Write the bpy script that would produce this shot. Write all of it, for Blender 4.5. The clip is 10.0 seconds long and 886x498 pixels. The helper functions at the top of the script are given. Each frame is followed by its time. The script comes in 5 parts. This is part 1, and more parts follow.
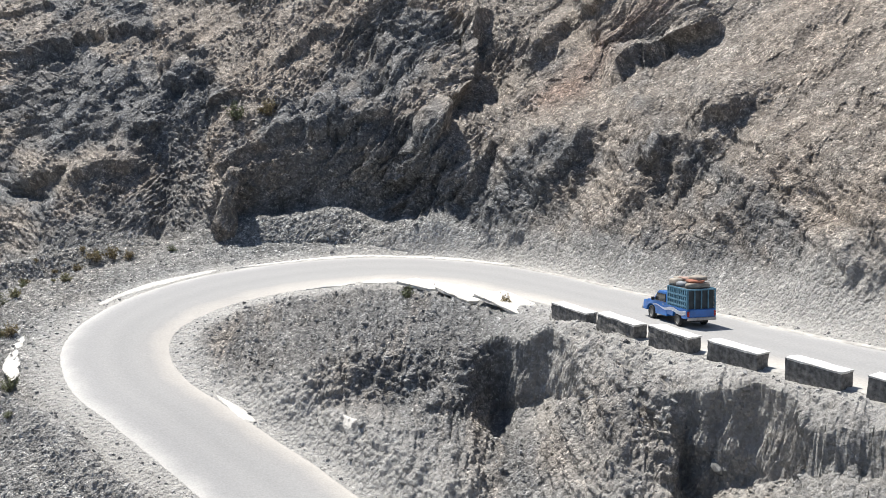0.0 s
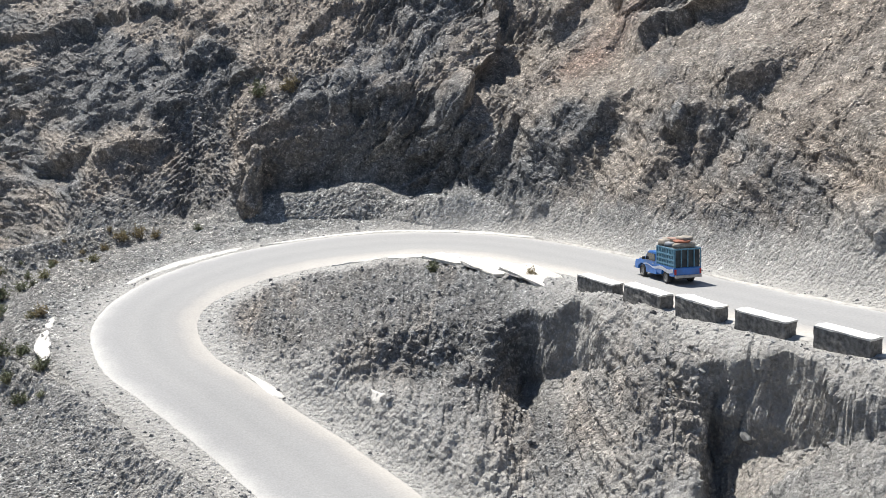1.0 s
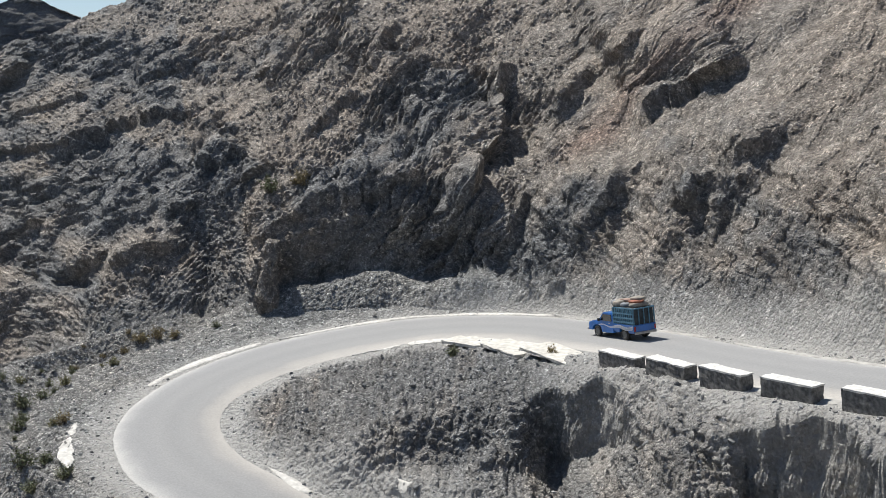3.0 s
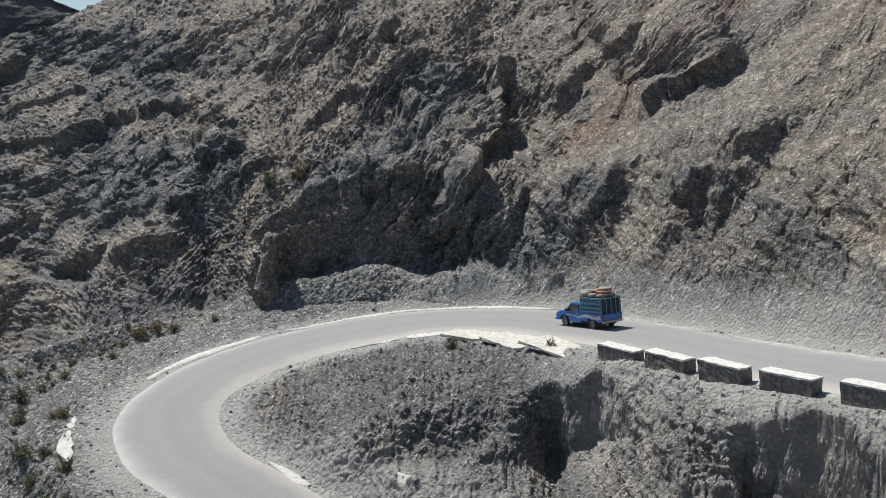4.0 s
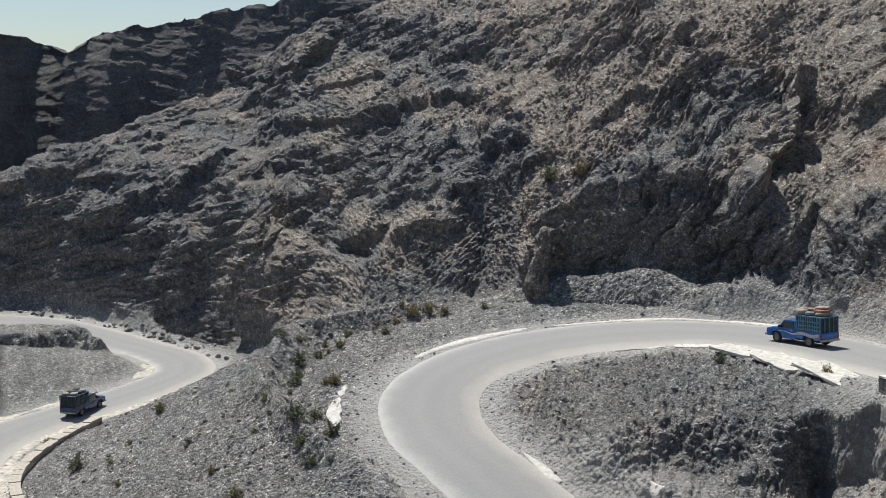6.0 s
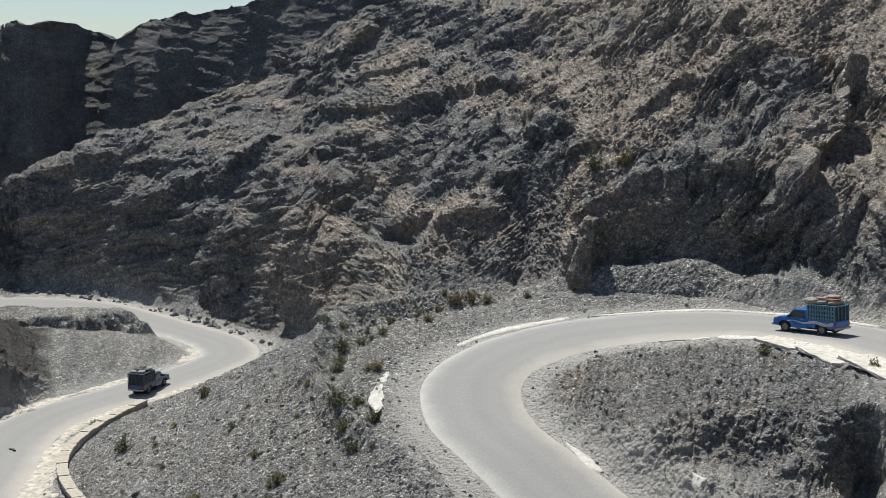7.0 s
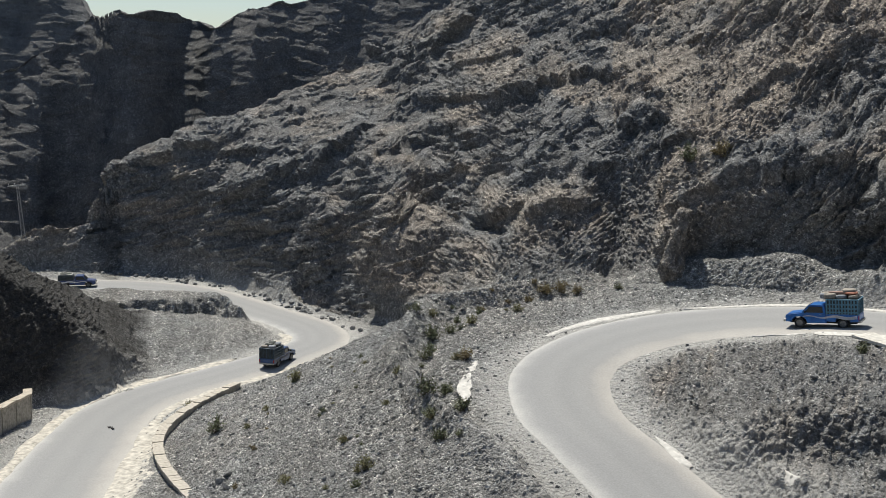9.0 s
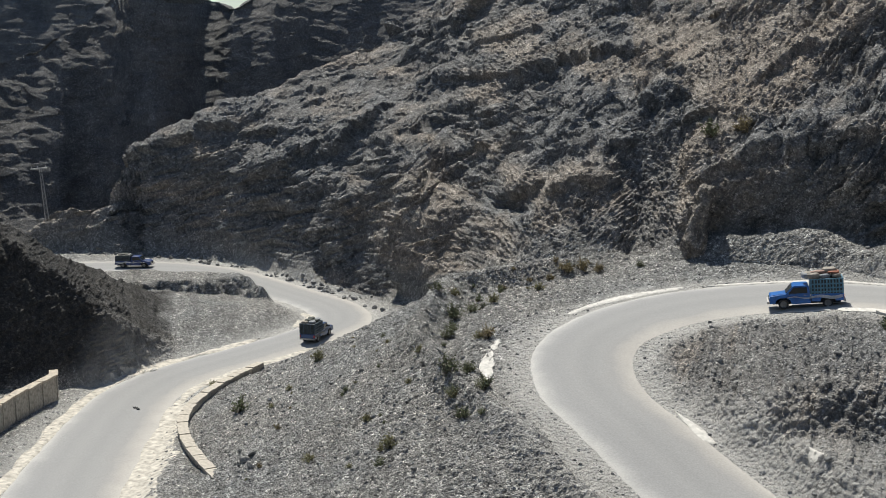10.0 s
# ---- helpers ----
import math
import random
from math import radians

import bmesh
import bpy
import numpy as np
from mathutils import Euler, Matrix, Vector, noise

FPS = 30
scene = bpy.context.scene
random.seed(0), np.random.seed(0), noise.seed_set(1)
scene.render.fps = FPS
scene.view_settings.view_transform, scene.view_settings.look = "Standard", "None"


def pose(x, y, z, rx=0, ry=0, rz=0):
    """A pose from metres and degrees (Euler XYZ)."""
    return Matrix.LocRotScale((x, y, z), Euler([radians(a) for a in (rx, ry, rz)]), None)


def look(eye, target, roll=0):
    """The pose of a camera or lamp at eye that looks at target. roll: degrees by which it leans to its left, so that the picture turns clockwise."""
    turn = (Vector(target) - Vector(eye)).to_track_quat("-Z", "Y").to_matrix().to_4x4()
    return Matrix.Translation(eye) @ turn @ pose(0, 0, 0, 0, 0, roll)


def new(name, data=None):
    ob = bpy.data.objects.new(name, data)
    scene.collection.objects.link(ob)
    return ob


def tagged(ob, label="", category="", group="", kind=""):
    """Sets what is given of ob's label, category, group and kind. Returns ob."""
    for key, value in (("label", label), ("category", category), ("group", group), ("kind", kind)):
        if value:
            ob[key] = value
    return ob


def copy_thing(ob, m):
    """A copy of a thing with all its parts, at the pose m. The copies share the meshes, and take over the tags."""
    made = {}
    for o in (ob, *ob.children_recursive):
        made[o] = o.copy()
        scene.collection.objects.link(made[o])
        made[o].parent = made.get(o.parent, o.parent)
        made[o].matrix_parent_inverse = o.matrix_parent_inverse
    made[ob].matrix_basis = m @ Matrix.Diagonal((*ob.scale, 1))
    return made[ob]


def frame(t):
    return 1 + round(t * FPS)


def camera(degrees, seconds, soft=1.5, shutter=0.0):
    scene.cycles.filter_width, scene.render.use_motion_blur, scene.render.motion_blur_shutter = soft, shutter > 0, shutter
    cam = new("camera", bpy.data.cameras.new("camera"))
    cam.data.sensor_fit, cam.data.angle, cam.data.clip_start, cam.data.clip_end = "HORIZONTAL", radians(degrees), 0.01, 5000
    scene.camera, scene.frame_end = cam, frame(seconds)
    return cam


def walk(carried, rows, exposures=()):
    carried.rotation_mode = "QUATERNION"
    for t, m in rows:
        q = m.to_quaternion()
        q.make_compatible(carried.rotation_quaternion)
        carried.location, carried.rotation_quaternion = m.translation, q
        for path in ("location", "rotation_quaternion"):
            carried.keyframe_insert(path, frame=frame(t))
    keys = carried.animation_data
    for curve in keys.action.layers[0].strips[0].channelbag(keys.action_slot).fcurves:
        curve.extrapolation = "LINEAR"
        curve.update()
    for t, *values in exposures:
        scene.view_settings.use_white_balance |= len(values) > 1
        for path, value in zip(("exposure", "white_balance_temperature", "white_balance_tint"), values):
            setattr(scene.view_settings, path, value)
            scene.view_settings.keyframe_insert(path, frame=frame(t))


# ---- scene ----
cam = camera(42.81, 10.0, soft=0.75)
EYE = (0.0, 0.0, 30.0)
# seconds, yaw, pitch, roll: a hand-held pan from one standpoint
PAN = [
    (0, -0.12, -9.98, -0.96),
    (0.5, 0.29, -10.73, -0.12),
    (1, 0.93, -11.31, 0.28),
    (1.5, 1.33, -11.25, 0.47),
    (2, 2.1, -11.11, -0.52),
    (2.5, 3.14, -10.46, 0.08),
    (3, 1.22, -7.05, 3.71),
    (3.2, -0.06, -5.76, 4.97),
    (4.3, 3.22, -7.76, 1.88),
    (4.5, 5.82, -7.69, 1.01),
    (5, 9.99, -7.13, 0.24),
    (5.5, 13.25, -6.87, 0.16),
    (7, 17.78, -7.64, -0.22),
    (7.5, 18.51, -7.87, -0.2),
    (8, 19.13, -8.05, -0.26),
    (8.5, 20.56, -8.13, -0.41),
    (9, 22.44, -8.21, -0.44),
    (9.5, 23.19, -8.46, -0.07),
    (10, 23.43, -9.28, 0.2),
]
EXPOSURES = [(0.0, 0.72, 6500, 9), (2.2, 0.66, 6450, 8), (3.0, 0.3, 6420, 8), (3.3, 0.08, 6400, 7), (5.0, 0.12, 6400, 7), (7.5, 0.14, 6600, 6), (10.0, 0.18, 6620, 6)]
walk(cam, [(t, pose(*EYE, 90 + p, r, y)) for t, y, p, r in PAN], EXPOSURES)

# ---- light ----
SUN_AZ, SUN_EL = 38.0, 57.0      # degrees to the left of +y, and above the horizon
world = bpy.data.worlds.new("sky")
scene.world = world
world.use_nodes = True
wn = world.node_tree.nodes
sky = wn.new("ShaderNodeTexSky")
sky.sky_type, sky.sun_disc = "NISHITA", False
sky.sun_elevation, sky.sun_rotation = radians(SUN_EL), radians(-SUN_AZ)
sky.dust_density = 0.8
sky.ozone_density = 2.5
world.node_tree.links.new(sky.outputs[0], wn["Background"].inputs[0])
wn["Background"].inputs[1].default_value = 0.080
sun = new("sun", bpy.data.lights.new("sun", "SUN"))
sun.data.energy, sun.data.angle, sun.data.color = 4.9, radians(0.5), (1.0, 0.96, 0.905)
sun.matrix_world = look((0, 0, 0), (math.sin(radians(SUN_AZ)) * math.cos(radians(SUN_EL)),
                                    -math.cos(radians(SUN_AZ)) * math.cos(radians(SUN_EL)), -math.sin(radians(SUN_EL))))

# ---- number helpers ----


def smooth(a, b, v):
    u = np.clip((v - a) / (b - a), 0, 1)
    return u * u * (3 - 2 * u)


def grad_noise(x, y, seed=0):
    """Gradient noise on a plane, about -0.7 to 0.7."""
    xi, yi = np.floor(x), np.floor(y)
    fx, fy = x - xi, y - yi
    xi, yi = xi.astype(np.int64), yi.astype(np.int64)

    def corner(i, j, dx, dy):
        h = (i * 374761393 + j * 668265263 + seed * 974634777) & 0xFFFFFFFF
        h = ((h ^ (h >> 13)) * 1274126177) & 0xFFFFFFFF
        a = ((h ^ (h >> 16)) & 1023) * (2 * np.pi / 1024)
        return np.cos(a) * dx + np.sin(a) * dy

    u, v = fx * fx * fx * (fx * (fx * 6 - 15) + 10), fy * fy * fy * (fy * (fy * 6 - 15) + 10)
    a = corner(xi, yi, fx, fy) * (1 - u) + corner(xi + 1, yi, fx - 1, fy) * u
    b = corner(xi, yi + 1, fx, fy - 1) * (1 - u) + corner(xi + 1, yi + 1, fx - 1, fy - 1) * u
    return a * (1 - v) + b * v


def fbm(x, y, octaves=4, seed=0, gain=0.5):
    out, amp = 0, 1.0
    for k in range(octaves):
        out = out + amp * grad_noise(x, y, seed + k)
        x, y, amp = x * 2.03 + 17.1, y * 2.03 - 9.7, amp * gain
    return out


def ridged(x, y, octaves=4, seed=0, gain=0.55):
    out, amp = 0, 1.0
    for k in range(octaves):
        out = out + amp * (0.5 - 1.6 * np.abs(grad_noise(x, y, seed + k)))
        x, y, amp = x * 2.1 + 5.3, y * 2.1 + 3.1, amp * gain
    return out


def spline(points, step=1.0):
    """Catmull-Rom through rows of numbers, sampled about every step metres."""
    p = np.array(points, float)
    p = np.vstack([2 * p[0] - p[1], p, 2 * p[-1] - p[-2]])
    out = []
    for i in range(1, len(p) - 2):
        n = max(2, int(np.linalg.norm(p[i + 1, :2] - p[i, :2]) / step))
        for u in np.arange(n) / n:
            out.append(0.5 * ((2 * p[i]) + (p[i + 1] - p[i - 1]) * u + (2 * p[i - 1] - 5 * p[i] + 4 * p[i + 1] - p[i + 2]) * u * u
                              + (3 * p[i] - p[i - 1] - 3 * p[i + 1] + p[i + 2]) * u ** 3))
    out.append(p[-2])
    return np.array(out)


def nearest(line, x, y):
    """Distance to a sampled line, and its further columns at the nearest place."""
    best = np.full(x.shape, 1e18)
    vals = [np.zeros(x.shape) for _ in range(line.shape[1] - 2)]
    for a, b in zip(line[:-1], line[1:]):
        ab = b[:2] - a[:2]
        u = np.clip(((x - a[0]) * ab[0] + (y - a[1]) * ab[1]) / (ab @ ab), 0, 1)
        d = (x - a[0] - u * ab[0]) ** 2 + (y - a[1] - u * ab[1]) ** 2
        m = d < best
        best = np.where(m, d, best)
        for k in range(len(vals)):
            vals[k] = np.where(m, a[2 + k] + u * (b[2 + k] - a[2 + k]), vals[k])
    return np.sqrt(best), vals


def inside(poly, x, y):
    c = np.zeros(x.shape, bool)
    for a, b in zip(poly, np.roll(poly, -1, 0)):
        with np.errstate(divide="ignore", invalid="ignore"):
            c ^= ((a[1] > y) != (b[1] > y)) & (x < (b[0] - a[0]) * (y - a[1]) / (b[1] - a[1]) + a[0])
    return c


def azimuth(x, y):
    return np.degrees(np.arctan2(-x, y))


# ---- plan: the roads' centre lines (x, y, z, half width) and the lines of the land ----
UPPER = spline([(30, 12, 3.6, 3.3), (14, 28, 5.0, 3.3), (5, 37, 6.2, 3.3), (-1.2, 44.8, 7.1, 3.3), (-6.7, 51.8, 8.0, 3.4), (-9.7, 55.4, 8.6, 3.4),
                (-14.8, 60.6, 9.8, 3.3), (-18.4, 64.9, 10.4, 3.3), (-20.4, 70, 11.0, 3.3), (-20.3, 75.0, 11.6, 3.5), (-17.8, 80.6, 12.1, 4.1),
                (-13.6, 84.1, 12.6, 4.9), (-8.5, 85.3, 13.1, 5.6), (-3, 84.4, 13.6, 5.2), (3.0, 79.6, 14.2, 4.3), (9.3, 69.2, 15.0, 3.5),
                (12.7, 60.6, 15.7, 3.4), (15.6, 53.0, 16.4, 3.4), (20, 44.6, 17.1, 3.4), (25, 34.5, 17.9, 3.4), (32, 22, 18.8, 3.4)], 1.0)
LOWER = spline([(-30, 22, 3.6, 3.5), (-43, 42, 2.9, 3.5), (-50.5, 54, 2.5, 3.9), (-57, 66, 2.2, 3.8), (-61.6, 76, 2.0, 3.6), (-62.2, 84, 2, 3.4),
                (-60.4, 92, 2, 3.3), (-58.9, 101, 2, 3.2), (-59.2, 108.2, 2, 3.2), (-64.0, 114, 2, 3.4), (-72, 118.6, 2, 3.4), (-81, 123.2, 2.1, 3.6),
                (-91, 126.8, 2.2, 4), (-101.5, 126, 2.2, 4), (-111, 121.5, 2.2, 3.8), (-123, 113, 2.2, 3.4), (-150, 100, 2, 3.4)], 1.2)
FOOT = spline([(60, -20, 20), (40, 15, 19), (27.5, 41, 17.8), (19.6, 56, 16.8), (14.5, 68.5, 15.8), (8.6, 79.4, 15), (3.2, 87, 14.6), (-5, 92.8, 13.9),
               (-14, 96, 13.4), (-22, 97, 12.9), (-30, 98, 12.0), (-37, 100, 8.5), (-46, 109, 3.2), (-56, 117, 2.3), (-66, 121, 2.2), (-80, 128.5, 2.2),
               (-92, 133, 2.3), (-104, 134, 2.3), (-117, 130.5, 2.3), (-131, 124, 2.2), (-165, 105, 2)], 2.5)
EDGE = spline([(-17.2, 70, 11.3), (-15.5, 66.5, 10.9), (-12.5, 63, 10.3), (-10.3, 62.3, 10.5), (-6, 64.5, 12.2), (-1, 65, 12.8), (4.0, 62.5, 13.8), (8, 54.5, 14.8),
               (11.6, 46.5, 15.6), (14.8, 39.5, 16.3), (20, 32, 17.2), (25, 19, 18)], 1.5)
INNER = [(-17.1, 68.7, 11.2), (-16.9, 73, 11.6), (-14.9, 77.7, 12), (-8.2, 79.3, 12.9), (-1.7, 79.4, 13.6), (6, 67, 14.8), (9.5, 59.5, 15.4), (14, 46, 16.6), (20, 32, 17.6)]
ROW = [(5.9, 62.3), (7.82, 58.46), (9.68, 54.4), (11.55, 50.6), (13.68, 46.89), (15.9, 43.0), (18.2, 39.4)]     # parapet blocks
ROW_LINE = np.array(ROW)
FOOT_AZ, FOOT_R = azimuth(FOOT[:, 0], FOOT[:, 1]), np.hypot(FOOT[:, 0], FOOT[:, 1])
EDGE_AZ, EDGE_R = azimuth(EDGE[:, 0], EDGE[:, 1])[::-1], np.hypot(EDGE[:, 0], EDGE[:, 1])[::-1]
IN = np.array(INNER)[::-1]
IN_AZ, IN_R = azimuth(IN[:, 0], IN[:, 1]), np.hypot(IN[:, 0], IN[:, 1])


def bump(x, y, cx, cy, rx, ry, turn=0.0):
    c, s = math.cos(radians(turn)), math.sin(radians(turn))
    u, v = ((x - cx) * c + (y - cy) * s) / rx, (-(x - cx) * s + (y - cy) * c) / ry
    return np.exp(-(u * u + v * v))


def cells(x, y, seed=0):
    """Cellular noise: the distance to the nearest seed point and that seed's own random number."""
    xi, yi = np.floor(x).astype(np.int64), np.floor(y).astype(np.int64)
    best, own = np.full(x.shape, 9.0), np.zeros(x.shape)
    for i in (-1, 0, 1):
        for j in (-1, 0, 1):
            h = ((xi + i) * 374761393 + (yi + j) * 668265263 + seed * 974634777) & 0xFFFFFFFF
            h = ((h ^ (h >> 13)) * 1274126177) & 0xFFFFFFFF
            h = h ^ (h >> 16)
            d = np.hypot(xi + i + (h & 255) / 255.0 - x, yi + j + ((h >> 8) & 255) / 255.0 - y)
            m = d < best
            best, own = np.where(m, d, best), np.where(m, ((h >> 16) & 255) / 255.0, own)
    return best, own


def land(az, r):
    """The bare shape of the ground at an azimuth in degrees and a distance from the standpoint."""
    x, y = -np.sin(np.radians(az)) * r, np.cos(np.radians(az)) * r
    d_u, (z_u, w_u) = nearest(UPPER, x, y)
    d_l, (z_l, w_l) = nearest(LOWER, x, y)
    d_f, (z_f,) = nearest(FOOT, x, y)
    z_f = np.interp(az, FOOT_AZ, FOOT[:, 2])
    up = r > np.interp(az, FOOT_AZ, FOOT_R)
    n1 = fbm(x / 9, y / 9, 3, 1)
    # shelf outside the bend, with a low berm, falling to the lower road
    shelf = 9 + np.clip((y - 63) * 0.42, -2, 9)
    t = d_u - shelf + 1.2 * n1
    out = z_u + 0.95 * np.exp(-((t + 0.2) / 1.0) ** 2) - 0.7 * np.exp(-((t + 2.6) / 1.2) ** 2)
    go = np.maximum(t, 0)
    part_way = go / (go + np.maximum(d_l - np.interp(y, [50, 60, 70, 85, 95], [9.6, 8.0, 6.5, 6.8, 4.6]), 0.2))
    foot_z = np.where(y > -10, z_l + 0.35, z_u - 0.37 * go)
    out = foot_z + (out - foot_z) * (1 - part_way) ** 1.08 + 0.25 * n1 * smooth(6.5, 10, d_l)
    # low island inside the lower bend, and the dark hill beside the lower road
    valley = z_l - 0.1 + 0.4 * n1
    isle = bump(x, y, -85, 109.5, 13, 5.0, 25) + 0.15 * n1
    valley = valley + 1.6 * isle + 2.0 * smooth(0.28, 0.58, isle + 0.25 * fbm(x / 3.5, y / 3.5, 3, 14)) + 1.0 * bump(x, y, -70, 106, 4, 4)
    front = np.interp(az, [37, 45, 60], [105, 98, 92])
    hill = np.minimum((az - 36.7) * 1.62, 1.7 * (r - front)) + 1.3 * n1
    hill = np.minimum(np.minimum(hill, 15 + n1), 13.5 - 0.75 * (r - front - 12)) * smooth(36.2, 37.5, az)
    valley = np.maximum(valley, z_l + np.where(x < -20, hill, -9))
    out = np.maximum(out, valley)
    out = np.maximum(out, 28.3 - 0.62 * r - 3 * smooth(2, 8, r))
    # inside of the bend: a flat knoll, a broken cliff, rubble below it
    top_r, top_z = np.interp(az, IN_AZ, IN_R), np.interp(az, IN_AZ, IN[:, 2])
    e_r, e_z = np.interp(az, EDGE_AZ, EDGE_R), np.interp(az, EDGE_AZ, EDGE[::-1, 2])
    k = np.clip((r - e_r) / np.maximum(top_r - e_r, 0.5), 0, 1)
    knoll = e_z + (top_z - e_z) * k + 0.5 * np.sin(np.pi * k) * smooth(9, 3, az) + 0.12 * n1
    d_row, _ = nearest(ROW_LINE, x, y)
    knoll = knoll + 0.45 * np.exp(-((d_row - 0.5) / 0.75) ** 2) * smooth(-11.5, -9, az) * smooth(-4, -5.5, az)
    bite = -2.2 * bump(az, r, -9.9, 56, 1.8, 9) - 1.8 * bump(az, r, -1.4, 63, 1.0, 9) - 1.6 * bump(az, r, -11.9, 53, 0.8, 9) + 1.4 * bump(az, r, -6.1, 60, 1.0, 9) + 1.6 * bump(az, r, -17.2, 46, 2.0, 9)
    fall = e_r - r + 0.8 * fbm(az / 1.7, r / 30, 2, 11) + bite
    cliff = np.interp(az, [-21, -19, -17.5, -14, -12.9, -12.3, -8.2, -7.4, -6.4, -3.2, -2.0, 0, 2, 6, 9, 13], [1.0, 1.8, 3.0, 4.6, 4.4, 1.4, 0.9, 1.8, 2.8, 4.4, 2.2, 2.0, 2.0, 1.8, 0.3, 0])
    drop = np.interp(az, [-20, -8, 0, 6, 13], [0.46, 0.44, 0.24, 0.14, 0.1])
    heap = 1.5 * bump(az, r, -7.2, 55.5, 1.3, 3.2) + 2.2 * bump(az, r, -10.0, 49.5, 2.0, 4) + 1.2 * bump(az, r, -18.5, 43.5, 2.0, 2.5) + 1.3 * bump(az, r, -0.2, 59.5, 1.0, 1.6)
    wide = np.interp(az, [-20, -12.8, -12.2, -7.9, -7.2, -2.7, -1.8, 13], [0.4, 0.4, 2.5, 2.5, 0.4, 0.4, 3.5, 5])
    below = e_z - cliff * smooth(0, wide, fall) * (1 - 0.7 * smooth(1.5, 9, fall)) - drop * np.maximum(fall, 0) + heap * smooth(1, 3, fall)
    mid = np.where(fall > 0, below, knoll)
    inn = inside(UPPER[:, :2], x, y)
    low = np.where(inn, mid, out)
    low = z_f + (low - z_f) * smooth(0, 4.5, d_f)
    # the mountain behind
    d = np.where(up, d_f, 0)
    steep = np.interp(az, [-30, -14, -4, 0, 12, 20, 30, 45], [0.64, 0.64, 0.63, 0.64, 0.66, 0.77, 0.80, 0.82])
    rise = steep * d
    rise = rise + np.interp(az, [-30, -6, -3, 18, 22, 24.5, 26, 31, 34, 45], [3.5, 3.5, 1.0, 0.5, 2.5, 5.5, 7, 8, 9, 7]) * smooth(0.5, 8, d + 2.5 * n1)
    rise = rise - np.interp(az, [20, 24, 31, 45], [0, 5, 5, 3]) * smooth(10, 36, d)
    recess = 5.5 * bump(az, d, 27.3, 3, 1.3, 9) + 3.0 * bump(az, d, 29.6, 3, 0.8, 9)
    rise = rise - recess * smooth(0, 3, d)
    # a dark cut face with a blunt nose, and the rubble before it
    lip = np.interp(az, [6, 9.6, 10.7, 12], [4.0, 3.6, 2.3, 1.2])
    face = smooth(12.0, 10.8, az + 0.06 * (d - 4)) * smooth(-2.2, 0.8, az + 0.6 * n1)
    high = np.interp(az, [0, 3, 7, 11], [4.6, 4.9, 4.1, 3.2])
    rise = rise + face * (high * smooth(lip, lip + 1.3, d + 0.8 * n1) - 0.9 * smooth(0.5, 3.9, d) - (high - 3) * smooth(6, 22, d))
    rise = rise - 3.2 * bump(az, d, 13.4, 8, 1.2, 6) * smooth(0, 2, d)
    rise = rise + 1.7 * bump(az, d, 5.0, 2.2, 2.4, 1.7) + 0.9 * bump(az, d, 9.0, 2.0, 1.6, 1.6) + 1.0 * bump(az, d, 0.5, 1.5, 1.6, 1.5)
    # one deep gully and two outcrops higher up
    chute = az + 0.38 * (d - 14)
    rise = rise - 1.3 * bump(chute, d, -1.0, 18, 1.0, 16)
    rise = rise + 3.2 * smooth(-7.2, -8.0, az - 0.16 * (d - 20)) * smooth(-14, -11, az) * smooth(17.5, 19, d + n1) * smooth(40, 26, d)
    mount = z_f + rise + 1.3 * n1 * smooth(1, 9, d)
    # its crest sinks to the left, where the lower road goes round it
    cap_az = [-40, 3, 7.5, 8.9, 10.4, 12.2, 14.6, 16.5, 19, 21.9, 24.5, 27, 31.6, 35.9, 38.5, 39.5, 40.2, 42.5, 43.5, 45, 50]
    cap_el = [16, 12, 8.4, 7.2, 6.2, 7.1, 7.2, 6.0, 5.0, 4.0, 2.6, 0.9, -1.0, -2.8, -4.2, -5.2, -6.7, -7.0, -7.8, -8.6, -9]
    crest = 30 + np.tan(np.radians(np.interp(az, cap_az, cap_el))) * r + 1.2 * n1
    mount = np.minimum(mount, crest) - 0.9 * np.maximum(mount - crest, 0)
    z = np.where(up, mount, low)
    # the far side of the valley: dark buttresses and a ridge under the sky
    sky_el = np.interp(az, [12, 18.3, 20.5, 24, 26, 29.8, 32, 33.8, 35.5, 36.9, 39.4, 40.7, 42.3, 44.6, 47, 52], [5, 5.5, 6.9, 5.3, 5.0, 4.15, 3.8, 2.9, 3.5, 3.6, 3.3, 2.2, 1.2, 0.2, -1, -1])
    lean = az + 0.035 * (r - 240)
    cut = 15 * bump(lean, 0, 35.3, 0, 1.2, 1) + 5 * bump(lean, 0, 33.0, 0, 0.8, 1) + 9 * bump(lean, 0, 40.4, 0, 1.5, 1) + 5 * bump(lean, 0, 30.2, 0, 1.5, 1) + 4 * bump(lean, 0, 26.6, 0, 1.5, 1)
    cut = cut + 8 * bump(lean, 0, 44.0, 0, 1.5, 1) - 6 * bump(az, 0, 37.7, 0, 1.5, 1)
    back = r - 222 - cut + 14 * fbm(x / 60, y / 60, 2, 63) + 0.9 * fbm(az / 0.8, r / 60, 2, 62) + np.interp(az, [30, 36, 46], [0, 4, -10])
    far_z = 2 + 28 * (1 - np.exp(-np.maximum(back, 0) * 0.9 / 28)) + 0.92 * back
    bench = far_z / 6.5 + 1.6 * fbm(x / 50, y / 50, 2, 64)
    far_z = far_z + 0.3 * (smooth(0.25, 0.75, bench % 1.0) - bench % 1.0)
    far_cap = 30 + np.tan(np.radians(sky_el)) * r + 1.0 * fbm(az / 1.2, r / 80, 3, 65)
